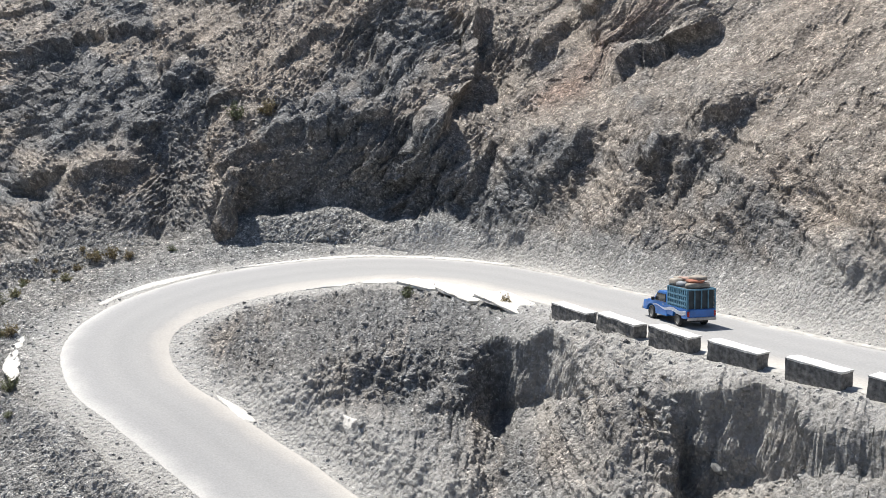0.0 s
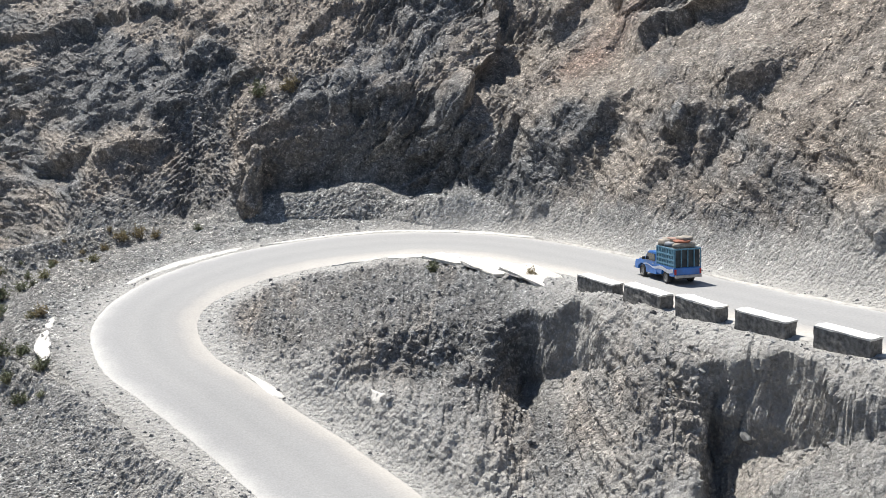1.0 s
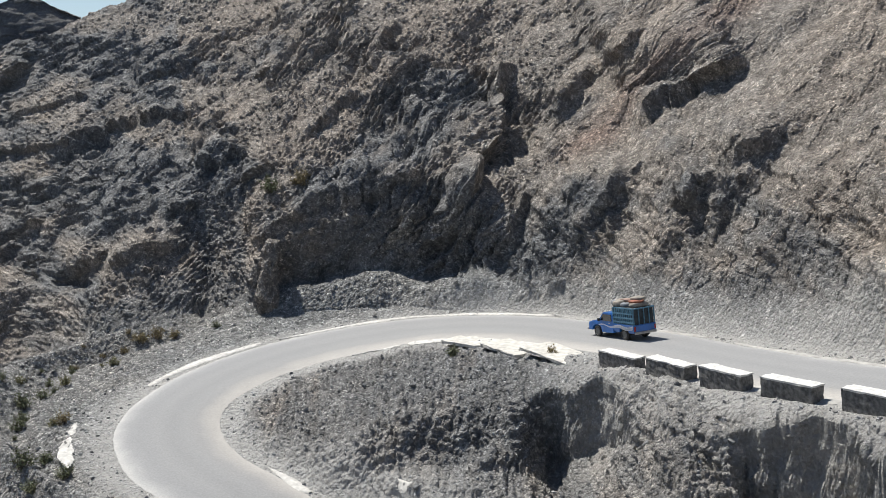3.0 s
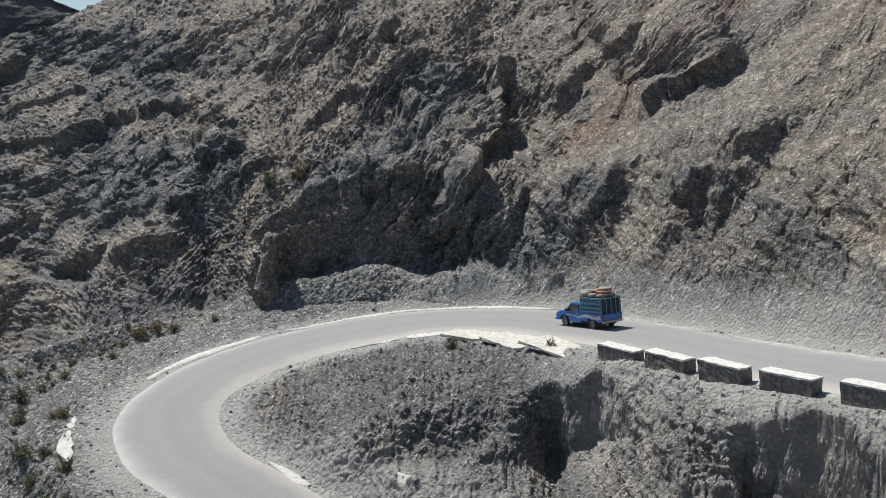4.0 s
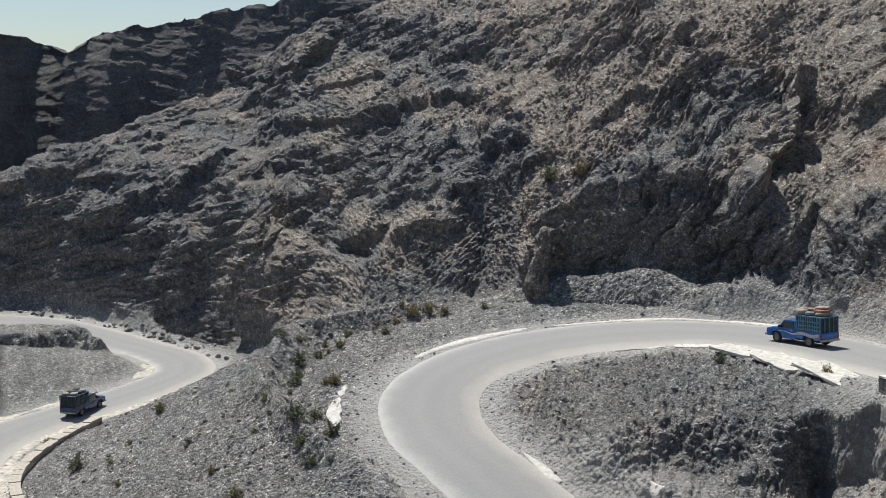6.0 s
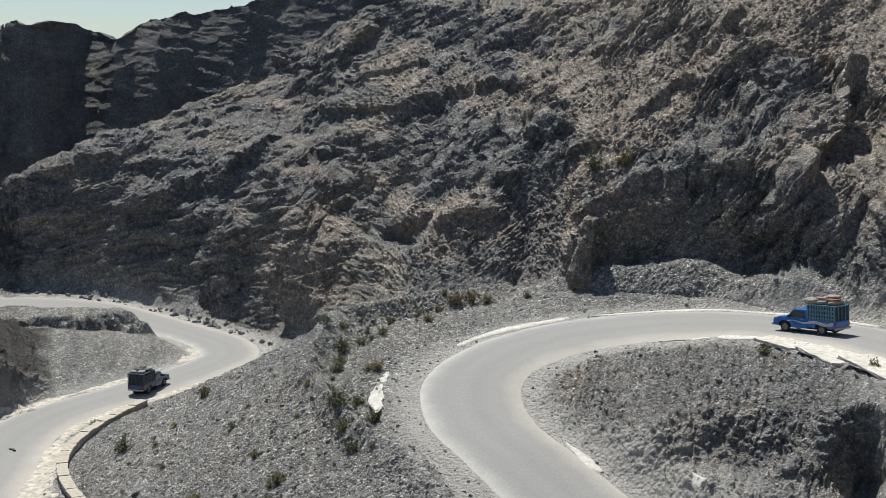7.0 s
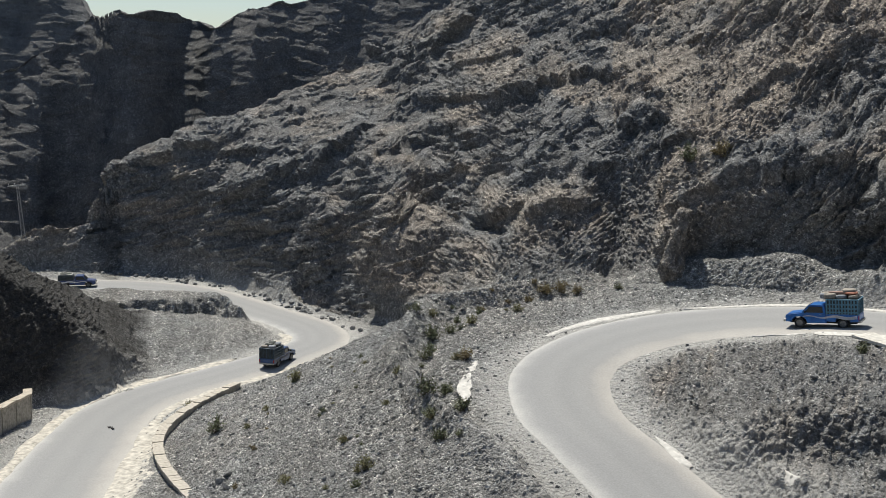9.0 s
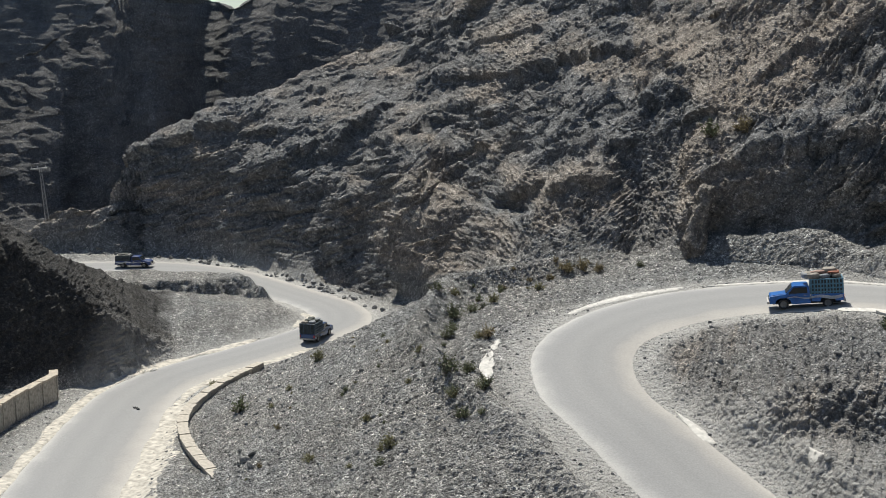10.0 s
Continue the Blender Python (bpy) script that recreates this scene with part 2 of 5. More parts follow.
    far_z = np.minimum(far_z, far_cap) - 0.75 * np.maximum(far_z - far_cap, 0)
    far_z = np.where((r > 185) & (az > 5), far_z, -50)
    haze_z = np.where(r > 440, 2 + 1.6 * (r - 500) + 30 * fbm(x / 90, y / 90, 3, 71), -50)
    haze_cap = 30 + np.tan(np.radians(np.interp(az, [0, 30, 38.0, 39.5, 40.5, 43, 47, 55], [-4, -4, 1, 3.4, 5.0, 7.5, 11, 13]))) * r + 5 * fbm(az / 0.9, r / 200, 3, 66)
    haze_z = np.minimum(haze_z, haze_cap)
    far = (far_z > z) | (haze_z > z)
    z = np.maximum(np.maximum(z, far_z), haze_z)
    # roads bedded into the ground
    for dd, zz, ww in ((d_u, z_u, w_u), (d_l, z_l, w_l)):
        q = smooth(ww + 0.6, ww + 2.6, dd)
        z = np.where(r < 200, (zz - 0.10) * (1 - q) + z * q, z)
    road = np.minimum(d_u - w_u, d_l - w_l)
    rock = np.where(up, smooth(0, 3.5, d - 2.5 * bump(az, d * 0, 5, 0, 4, 1)), np.where(inn, smooth(-0.6, 0.5, fall) * (cliff > 0.5) * (1 - 0.6 * np.maximum(smooth(1.5, 4, fall), 1 - smooth(1.8, 3.4, cliff))), 0)) * smooth(0.3, 2, road)
    rock = np.where(inn & ~up, np.maximum(rock, 0.75 * smooth(0.6, 3, road)), rock)
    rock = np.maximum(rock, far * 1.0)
    shale = np.where((~up) & (x < -20) & (~far), smooth(0.4, 2.6, hill + 0.8 * n1), 0)
    rock = np.maximum(rock, 0.6 * shale)
    rubble = np.where(inn & ~up, np.maximum(smooth(1.5, 4, fall), 1 - smooth(1.8, 3.4, cliff)), 0)
    return x, y, z, rock, road, far * 1.0, np.where(shale > 0.01, 1 + shale, rubble)


def strata(az, z):
    """Coordinates across and along the beds of the rock, which dip down to the left."""
    grid = np.linspace(-180, 180, 1441)
    dip = np.radians(np.interp(grid, [-25, 5, 16, 24, 32, 42], [45, 42, 32, 28, 28, 22]))
    step = -np.radians(0.25) * 112
    across, ahead = np.cumsum(np.sin(dip)) * step, np.cumsum(np.cos(dip)) * step
    th = np.interp(az, grid, dip)
    return z * np.cos(th) - np.interp(az, grid, across), np.interp(az, grid, ahead) + z * np.sin(th)


# ledges of harder rock: azimuth and elevation of both ends as seen from the standpoint, height and depth in metres
SLOPE_LEDGES = [(0.14, -4.73, -2.39, 1.55, 2.6, 3.0), (4.47, 2.24, 3.04, 4.15, 1.2, 3), (-4.88, -0.57, -6.23, 1.06, 1.6, 2.5), (-7.56, 1.84, -9.0, 3.01, 1.6, 2.5),
                (-8.82, -1.45, -13.18, 1.03, 2.0, 4.0), (-10.75, -5.43, -11.91, -4.46, 1.4, 1.6), (8.22, -1.2, 5.34, 0.86, 1.3, 3),
                (3.08, 0.54, -0.58, 1.03, 1.2, 2.5), (10.63, -6.13, 6.57, -3.93, 1.4, 4), (6.58, -4.5, 2.55, -3.42, 1.2, 3), (-5.08, -7.43, -8.32, -3.79, 1.1, 3),
                (-13.31, -3.78, -15.49, -2.44, 1.4, 3), (-1.7, -7.16, -3.39, -4.61, 1.2, 2)]
SHOULDER_LEDGES = [(24.62, -1.13, 21.6, -0.66, 1.2, 3), (19.59, -0.42, 17.68, -0.05, 1.2, 2.5), (17.55, -0.05, 13.8, 0.72, 1.5, 3), (15.66, -4.42, 13.54, -3.92, 1.5, 2.5),
                   (19.91, -6.78, 17.67, -5.9, 1.2, 2.5), (18.11, -6.58, 14.88, -5.86, 1.2, 2.5), (13.62, -2.22, 11.07, -1.71, 1.6, 3), (11.12, -3.27, 9.67, -2.31, 1.2, 2.5),
                   (23.43, -2.92, 20.51, -2.6, 1.0, 3), (21.92, 0.84, 18.42, 1.61, 1.0, 3), (15.95, 2.13, 12.04, 3.18, 1.1, 3)]
SPUR_LEDGES = [(28.0, 0.96, 25.39, 1.45, 2.2, 3), (30.34, -1.62, 29.1, -1.43, 1.4, 2.5), (35.76, -3.24, 33.82, -3.07, 1.6, 2.5), (28.74, -4.29, 25.91, -2.33, 1.8, 3.5),
               (22.64, 1.75, 20.24, 3.83, 2.0, 4), (25.4, -0.08, 24.13, 1.04, 1.5, 2), (39.05, -4.67, 35.77, -3.51, 1.6, 3), (33.51, -3.4, 29.97, -3.57, 1.0, 3),
               (26.63, -4.02, 21.51, -2.04, 1.1, 3), (23.21, -0.91, 19.24, -0.62, 1.1, 3), (24.38, -5.3, 20.94, -4.02, 1.2, 3), (32.76, -5.63, 29.43, -4.0, 1.0, 3),
               (24.1, -6.1, 25.85, -11.6, 3.2, 5)]


def ledges(az, r, z, wobble):
    """Beds of hard rock that stand out of the slope, each broken off sharply along its lower edge."""
    per = np.radians(1.0) * r
    el = np.degrees(np.arctan2(z - 30, np.maximum(r, 1)))
    out = np.zeros(az.shape)
    for a0, e0, a1, e1, high, deep in SLOPE_LEDGES + SHOULDER_LEDGES + SPUR_LEDGES:
        run = math.hypot(a1 - a0, e1 - e0)
        ux, uy = (a0 - a1) / run, (e1 - e0) / run
        px, py = (a0 - az) * per, (el - e0) * per
        t = px * ux + py * uy
        q = -px * uy + py * ux + wobble
        ends = smooth(-1.2, 1.2, t + wobble) * smooth(-1.2, 1.2, run * per - t + wobble)
        out = np.maximum(out, high * smooth(-0.3, 0.3, q) * np.exp(-np.maximum(q, 0) / deep) * ends)
    return out


def relief(az, r, x, y, z, rock, road, far, rubble):
    """How far the surface stands out along its normal, and the masks of colour."""
    along = -np.radians(az) * np.minimum(r, 112)
    p, s = strata(az, z)
    p = p + 0.9 * fbm(along / 8, z / 8, 3, 101)
    patch = fbm(along / 11, z / 7, 3, 105)
    scree = smooth(-0.12, 0.16, patch + 0.12 * np.cos(p / 4)) * (1 - far) * np.interp(az, [-14, -9, -3, 1, 14, 20, 25, 45], [0.5, 0.7, 0.9, 0.9, 1, 0.8, 0.5, 0.4])
    scree = np.clip(scree + 1.2 * bump(az, z, 13.4, 18, 1.6, 5), 0, 1) * (1 - far)
    wob = 0.8 * fbm(s / 16, p / 12, 2, 41)
    saw = (p / 3.3 + wob) % 1.0
    saw2 = (p / 1.25 + wob + 0.7 * fbm(s / 6, p / 5, 2, 43)) % 1.0
    saw3 = (p / 0.5 + wob + 0.7 * fbm(s / 3, p / 3, 2, 44)) % 1.0
    g = grad_noise(s / 7, p / 4, 45)
    beds = 1.5 * (saw - smooth(0.0, 0.12, saw)) * smooth(-0.3, 0.4, g) + 0.95 * (saw2 - smooth(0, 0.14, saw2)) * smooth(-0.35, 0.3, grad_noise(s / 3.5, p / 2, 46)) \
        + 0.5 * (saw3 - smooth(0, 0.18, saw3)) * smooth(-0.4, 0.3, grad_noise(s / 1.8, p, 47))
    beds = beds * np.interp(az, [20, 26], [1.0, 0.55])
    big = 1.0 * (ridged(p / 6.5, s / 30, 2, 31) - 0.3)
    mid = 0.26 * ridged(p / 1.6, s / 6.5, 3, 35, 0.62) + 0.14 * fbm(along / 2.4, z / 2.4, 3, 37)
    _, c1 = cells(s / 2.2 + 0.3 * mid, p / 0.75, 3)
    _, c2 = cells(s / 0.6, p / 0.34 + 0.2 * c1, 5)
    f3, c3 = cells(along / 0.42, z / 0.32, 7)
    f4, c4 = cells(along / 0.8 + 0.3 * c3, z / 0.6, 8)
    hard = (big + beds + mid + 0.5 * c1 + 0.28 * c2) * np.interp(az, [-8, -2, 20, 28], [0.6, 1.0, 1.0, 1.1])
    loose = 0.5 * big + 0.3 * mid + 0.22 * beds + 0.65 * np.maximum(0, 0.6 - f3) * c3 + 0.7 * np.maximum(0, 0.55 - f4) * (c4 > 0.85) + 0.1 * c2
    h = (hard * (1 - scree) + loose * scree) * np.interp(az, [-7, -1], [0.6, 1.0])
    # rills and ribs down the cut foot of the slope
    over = z - np.interp(az, FOOT_AZ, FOOT[:, 2])
    cutting = smooth(0.5, 2.5, over) * smooth(13, 7, over + 3 * patch) * smooth(1, -3, az)
    h = h + cutting * (0.55 * ridged(along / 2.1 + 0.3 * z / 4, z / 6, 3, 161, 0.6) + 0.35 * fbm(along / 1.1, z / 1.1, 3, 163))
    h = h + np.where(far > 0, 0, ledges(az, r, z, 0.55 * fbm(along / 2.2, z / 2.2, 3, 151) + 0.35 * c1 - 0.17)) * (r > np.interp(az, FOOT_AZ, FOOT_R))
    up = r > np.interp(az, FOOT_AZ, FOOT_R)
    near_m = np.where(up & (rubble <= 1), 1.0, 0.0)
    loose_part = np.minimum(rubble, 1)
    # cliffs and rubble inside the bend: smaller and blockier
    blocks = 0.3 * fbm(along / 2.6, z / 2.0, 3, 111) + 0.22 * c1 + 0.16 * c2 + 0.2 * ridged(along / 0.9, z / 1.8, 2, 113)
    small = 0.5 * fbm(x / 1.6, y / 1.6, 4, 121, 0.6) + 0.55 * np.maximum(0, 0.6 - f3) * (0.2 + c3) + 0.14 * c2
    h = np.where(near_m > 0, h, blocks * (1 - 0.85 * loose_part) + small * loose_part)
    wide = -np.radians(az) * 300
    h = np.where(far > 0, 1.0 * fbm(wide / 24, z / 24, 4, 131) + 0.35 * ridged(wide / 12, z / 3.5, 3, 133) + 0.35 * cells(wide / 3.5, z / 1.6, 17)[1] - 0.8, h)
    f1, g1 = cells(x / 0.5, y / 0.5, 9)
    f2, g2 = cells(x / 0.24, y / 0.24, 13)
    gravel = 0.28 * np.maximum(0, 0.5 - f1) * (g1 > 0.72) * g1 + 0.20 * np.maximum(0, 0.55 - f2) * (g2 + 0.2) + 0.16 * fbm(x / 1.6, y / 1.6, 4, 17, 0.6)
    h = h * rock + gravel * (1 - rock) * smooth(0.3, 4.0, road)
    bias = np.interp(az, [-25, -14, -6, 0, 6, 12, 20, 28, 45], [0.36, 0.34, 0.2, 0.0, 0.0, -0.02, -0.02, 0.0, -0.05]) + 0.6 * bump(az, z, 24.0, 13, 1.3, 6) + 0.5 * bump(az, z, 11.0, 18, 0.5, 4)
    bias = bias + np.interp(az, [40.3, 41.2], [0, 0.6]) * (r > 140) * (1 - far)
    tan = smooth(-0.05, 0.35, 0.8 * patch + bias + 0.03 * (z - 21) * (az < 14) * up + 0.25 * fbm(s / 3, p / 1.2, 3, 141)) * (r > 44) * np.where(rubble > 1, 0, 1)
    # a streak of rusty soil that runs down the slope, and paler bare soil beside it
    el = np.degrees(np.arctan2(z - 30, np.maximum(r, 1)))
    side = (az + 5.31) * 0.653 + (el + 2.66) * 0.757
    rust = np.exp(-((side + 0.5 * patch) / 0.75) ** 2) * smooth(-3.6, -2.0, el) * up * (1 - far) * (0.55 + 0.45 * scree)
    return h, tan, c1 * 0.5 + c2 * 0.5, rust


TERRAIN = {}


def terrain_mesh():
    az = np.concatenate([np.arange(-180, -24, 4.0), np.arange(-24, 47.6, 0.05), np.arange(48, 180, 4.0)])
    rs = np.concatenate([np.arange(0, 30, 2), np.arange(30, 58, 0.25), np.arange(58, 128, 0.2), np.arange(128, 200, 0.5), np.arange(200, 420, 1.4), np.arange(420, 640, 3.5),
                         np.geomspace(640, 2500, 30)])
    # rows spaced evenly over the surface as it shows from the standpoint
    pick = np.unique(np.concatenate([np.arange(0, len(az), 4), [len(az) - 1]]))
    A, Rr = np.meshgrid(az[pick], rs, indexing="ij")
    z = land(A, Rr)[2]
    el = np.arctan2(z - 30, np.maximum(Rr, 1))
    mid = np.maximum((Rr[:, 1:] + Rr[:, :-1]) / 2, 25)
    seen = el[:, 1:] > np.maximum.accumulate(np.where(Rr > 38, el, -2), 1)[:, 1:] - 0.012
    w = np.minimum(np.hypot(np.diff(el, axis=1), 0.26 * np.diff(Rr, axis=1) / mid), 0.012)
    w = w * np.where(seen, 1.0, 0.12) * np.where(mid < 43, 0.08, 1.0) * np.where(el[:, 1:] > 0.17, 0.06, 1.0) * np.where(mid > 640, 0.3, 1.0)
    c = np.concatenate([np.zeros((len(pick), 1)), np.cumsum(w, 1)], 1)
    for _ in range(6):
        c[1:-1] = (c[:-2] + 2 * c[1:-1] + c[2:]) / 4
    n = 880
    rows = np.stack([np.interp(np.linspace(0, ci[-1], n), ci, rs) for ci in c])
    R2 = np.stack([np.interp(az, az[pick], rows[:, k]) for k in range(n)], 1)
    A2 = np.repeat(az[:, None], n, 1)
    out = [np.empty((len(az), n)) for _ in range(7)]
    for i in range(0, len(az), 300):
        for o, v in zip(out, land(A2[i:i + 300], R2[i:i + 300])):
            o[i:i + 300] = v
    x, y, z, rock, road, far, rubble = out
    P = np.stack([x, y, z], -1)
    Q = P.copy()
    Q[1:-1] = (Q[:-2] + 2 * Q[1:-1] + Q[2:]) / 4
    nrm = np.cross(np.gradient(Q, axis=1), np.gradient(Q, axis=0))
    nrm /= np.maximum(np.linalg.norm(nrm, axis=-1, keepdims=True), 1e-9)
    nrm *= np.where(nrm[..., 2:] < 0, -1, 1)
    h, tan, block, rust = [np.empty_like(x) for _ in range(4)]
    for i in range(0, len(az), 300):
        k = slice(i, i + 300)
        h[k], tan[k], block[k], rust[k] = relief(A2[k], R2[k], x[k], y[k], z[k], rock[k], road[k], far[k], rubble[k])
    h *= smooth(3, 20, R2)
    P = P + nrm * h[..., None]
    TERRAIN.update(az=az, r=np.hypot(P[..., 0], P[..., 1]), z=P[..., 2])
    co = P.reshape(-1, 3)
    i, j = np.meshgrid(np.arange(len(az)), np.arange(n - 1), indexing="ij")
    a, b = i * n + j, ((i + 1) % len(az)) * n + j
    quads = np.stack([b, b + 1, a + 1, a], -1).reshape(-1, 4)
    me = bpy.data.meshes.new("ground")
    me.vertices.add(len(co))
    me.vertices.foreach_set("co", co.astype(np.float32).ravel())
    me.loops.add(quads.size)
    me.loops.foreach_set("vertex_index", quads.astype(np.int32).ravel())
    me.polygons.add(len(quads))
    me.polygons.foreach_set("loop_start", np.arange(0, quads.size, 4, dtype=np.int32))
    for nm, v in (("rock", rock), ("tan", tan), ("block", block), ("rust", rust), ("far", far), ("verge", smooth(np.interp(R2, [60, 68], [7.0, 3.5]), 0.3, road)), ("shale", np.clip(rubble - 1, 0, 1))):
        me.attributes.new(nm, "FLOAT", "POINT").data.foreach_set("value", v.astype(np.float32).ravel())
    me.update(calc_edges=True)
    me.shade_flat()
    return me


def column(az):
    k = int(np.argmin(np.abs(TERRAIN["az"] - az)))
    return TERRAIN["r"][k], TERRAIN["z"][k]


def height_at(x, y):
    r, z = column(math.degrees(math.atan2(-x, y)))
    k = int(np.argmin(np.abs(r - math.hypot(x, y))))
    return float(z[k])


def ground_seen(az, el):
    """The first ground met from the standpoint in that direction."""
    r, z = column(az)
    k = int(np.argmax((r > 25) & (z >= 30 + math.tan(radians(el)) * r)))
    return -math.sin(radians(az)) * r[k], math.cos(radians(az)) * r[k], z[k]


# ---- materials ----


def material(name, rough=0.9):
    m = bpy.data.materials.new(name)
    m.use_nodes = True
    b = m.node_tree.nodes["Principled BSDF"]
    b.inputs["Roughness"].default_value = rough
    return m, m.node_tree.nodes, m.node_tree.links, b


def ground_material():
    m, n, l, b = material("stony_ground", 0.95)
    pos = n.new("ShaderNodeTexCoord").outputs["Object"]

    def tex(scale, detail=6, rough=0.6):
        t = n.new("ShaderNodeTexNoise")
        t.inputs["Scale"].default_value, t.inputs["Detail"].default_value, t.inputs["Roughness"].default_value = scale, detail, rough
        l.new(pos, t.inputs["Vector"])
        return t.outputs[0]

    def ramp(v, stops):
        r = n.new("ShaderNodeValToRGB")
        while len(r.color_ramp.elements) < len(stops):
            r.color_ramp.elements.new(0.5)
        for e, (p, c) in zip(r.color_ramp.elements, stops):
            e.position, e.color = p, (*c, 1)
        l.new(v, r.inputs[0])
        return r.outputs[0]

    def mix(f, a, c, mode="MIX"):
        x = n.new("ShaderNodeMix")
        x.data_type, x.blend_type = "RGBA", mode
        if isinstance(f, float):
            x.inputs[0].default_value = f
        else:
            l.new(f, x.inputs[0])
        l.new(a, x.inputs[6]), l.new(c, x.inputs[7])
        return x.outputs[2]

    def att(name):
        a = n.new("ShaderNodeAttribute")
        a.attribute_name = name
        return a.outputs["Fac"]

    gravel = ramp(tex(3.2, 9, 0.8), [(0.32, (0.249, 0.252, 0.246)), (0.5, (0.396, 0.392, 0.379)), (0.66, (0.558, 0.550, 0.529))])
    grey = ramp(tex(1.3, 10, 0.75), [(0.33, (0.120, 0.122, 0.122)), (0.5, (0.228, 0.226, 0.223)), (0.68, (0.360, 0.354, 0.341))])
    brown = ramp(tex(1.1, 10, 0.75), [(0.33, (0.185, 0.160, 0.138)), (0.5, (0.351, 0.308, 0.265)), (0.68, (0.530, 0.480, 0.425))])
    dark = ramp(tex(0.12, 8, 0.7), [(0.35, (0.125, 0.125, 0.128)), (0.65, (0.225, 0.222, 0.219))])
    c = mix(att("tan"), grey, brown)
    rusty = ramp(tex(1.4, 9, 0.75), [(0.33, (0.20, 0.135, 0.105)), (0.5, (0.36, 0.265, 0.215)), (0.68, (0.50, 0.40, 0.34))])
    c = mix(att("rust"), c, rusty)
    c = mix(att("rock"), gravel, c)
    shale = ramp(tex(1.5, 8, 0.7), [(0.3, (0.042, 0.041, 0.040)), (0.7, (0.102, 0.096, 0.089))])
    c = mix(att("shale"), c, shale)
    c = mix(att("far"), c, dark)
    def stones(scale, lo, hi):
        v = n.new("ShaderNodeTexVoronoi")
        v.inputs["Scale"].default_value = scale
        l.new(pos, v.inputs["Vector"])
        w = n.new("ShaderNodeSeparateColor")
        l.new(v.outputs["Color"], w.inputs[0])
        return ramp(w.outputs[0], [(0.0, (lo,) * 3), (0.75, (1, 1, 1)), (1.0, (hi,) * 3)]), v.outputs["Distance"]

    s1, d1 = stones(3.6, 0.6, 1.6)
    s2, d2 = stones(9.0, 0.5, 1.9)
    def less(lo, hi):
        q = n.new("ShaderNodeMapRange")
        q.inputs["To Min"].default_value, q.inputs["To Max"].default_value = lo, hi
        l.new(att("rock"), q.inputs["Value"])
        return q.outputs[0]

    c = mix(less(0.85, 0.7), c, s1, "MULTIPLY")
    c = mix(less(0.9, 0.75), c, s2, "MULTIPLY")
    tone = ramp(att("block"), [(0.0, (0.78, 0.78, 0.78)), (1.0, (1.2, 1.2, 1.2))])
    c = mix(1.0, c, tone, "MULTIPLY")
    big = ramp(tex(0.06, 4, 0.6), [(0.4, (0.955, 0.965, 0.965)), (0.6, (1.05, 1.015, 0.97))])
    c = mix(1.0, c, big, "MULTIPLY")
    patchy = n.new("ShaderNodeMath")
    patchy.operation = "MULTIPLY"
    l.new(att("verge"), patchy.inputs[0])
    pr = ramp(tex(0.7, 6, 0.7), [(0.3, (0.45, 0.45, 0.45)), (0.55, (1.0, 1.0, 1.0))])
    l.new(pr, patchy.inputs[1])
    dust = ramp(tex(6.0, 6, 0.7), [(0.3, (0.406, 0.394, 0.367)), (0.7, (0.556, 0.534, 0.498))])
    c = mix(patchy.outputs[0], c, dust)
    l.new(c, b.inputs["Base Color"])
    bm = n.new("ShaderNodeBump")
    bm.inputs["Strength"].default_value, bm.inputs["Distance"].default_value = 1.0, 0.22
    l.new(tex(4.5, 8, 0.8), bm.inputs["Height"])
    bm2 = n.new("ShaderNodeBump")
    bm2.invert = True
    bm2.inputs["Strength"].default_value, bm2.inputs["Distance"].default_value = 1.0, 0.22
    l.new(d2, bm2.inputs["Height"])
    calm = n.new("ShaderNodeMath")
    calm.operation, calm.inputs[0].default_value = "MULTIPLY_ADD", -0.6
    l.new(att("verge"), calm.inputs[1]), l.new(less(1.0, 0.6), calm.inputs[2])
    calm.use_clamp = True
    l.new(calm.outputs[0], bm2.inputs["Strength"])
    bm3 = n.new("ShaderNodeBump")
    bm3.invert = True
    bm3.inputs["Strength"].default_value, bm3.inputs["Distance"].default_value = 0.55, 0.35
    l.new(d1, bm3.inputs["Height"])
    l.new(bm.outputs[0], bm3.inputs["Normal"])
    l.new(bm3.outputs[0], bm2.inputs["Normal"])
    l.new(bm2.outputs[0], b.inputs["Normal"])
    return m


def plain(name, colour, rough=0.85, spread=0.25, scale=6.0, metal=0.0, bump_by=0.02):
    m, n, l, b = material(name, rough)
    b.inputs["Metallic"].default_value = metal
    t = n.new("ShaderNodeTexNoise")
    t.inputs["Scale"].default_value, t.inputs["Detail"].default_value = scale, 8
    l.new(n.new("ShaderNodeTexCoord").outputs["Object"], t.inputs["Vector"])
    r = n.new("ShaderNodeValToRGB")
    r.color_ramp.elements[0].position, r.color_ramp.elements[1].position = 0.3, 0.7
    r.color_ramp.elements[0].color = (*[c * (1 - spread) for c in colour], 1)
    r.color_ramp.elements[1].color = (*[min(1, c * (1 + spread)) for c in colour], 1)
    l.new(t.outputs[0], r.inputs[0])
    l.new(r.outputs[0], b.inputs["Base Color"])
    if bump_by:
        bm = n.new("ShaderNodeBump")
        bm.inputs["Strength"].default_value, bm.inputs["Distance"].default_value = 0.6, bump_by
        l.new(t.outputs[0], bm.inputs["Height"])
        l.new(bm.outputs[0], b.inputs["Normal"])
    return m


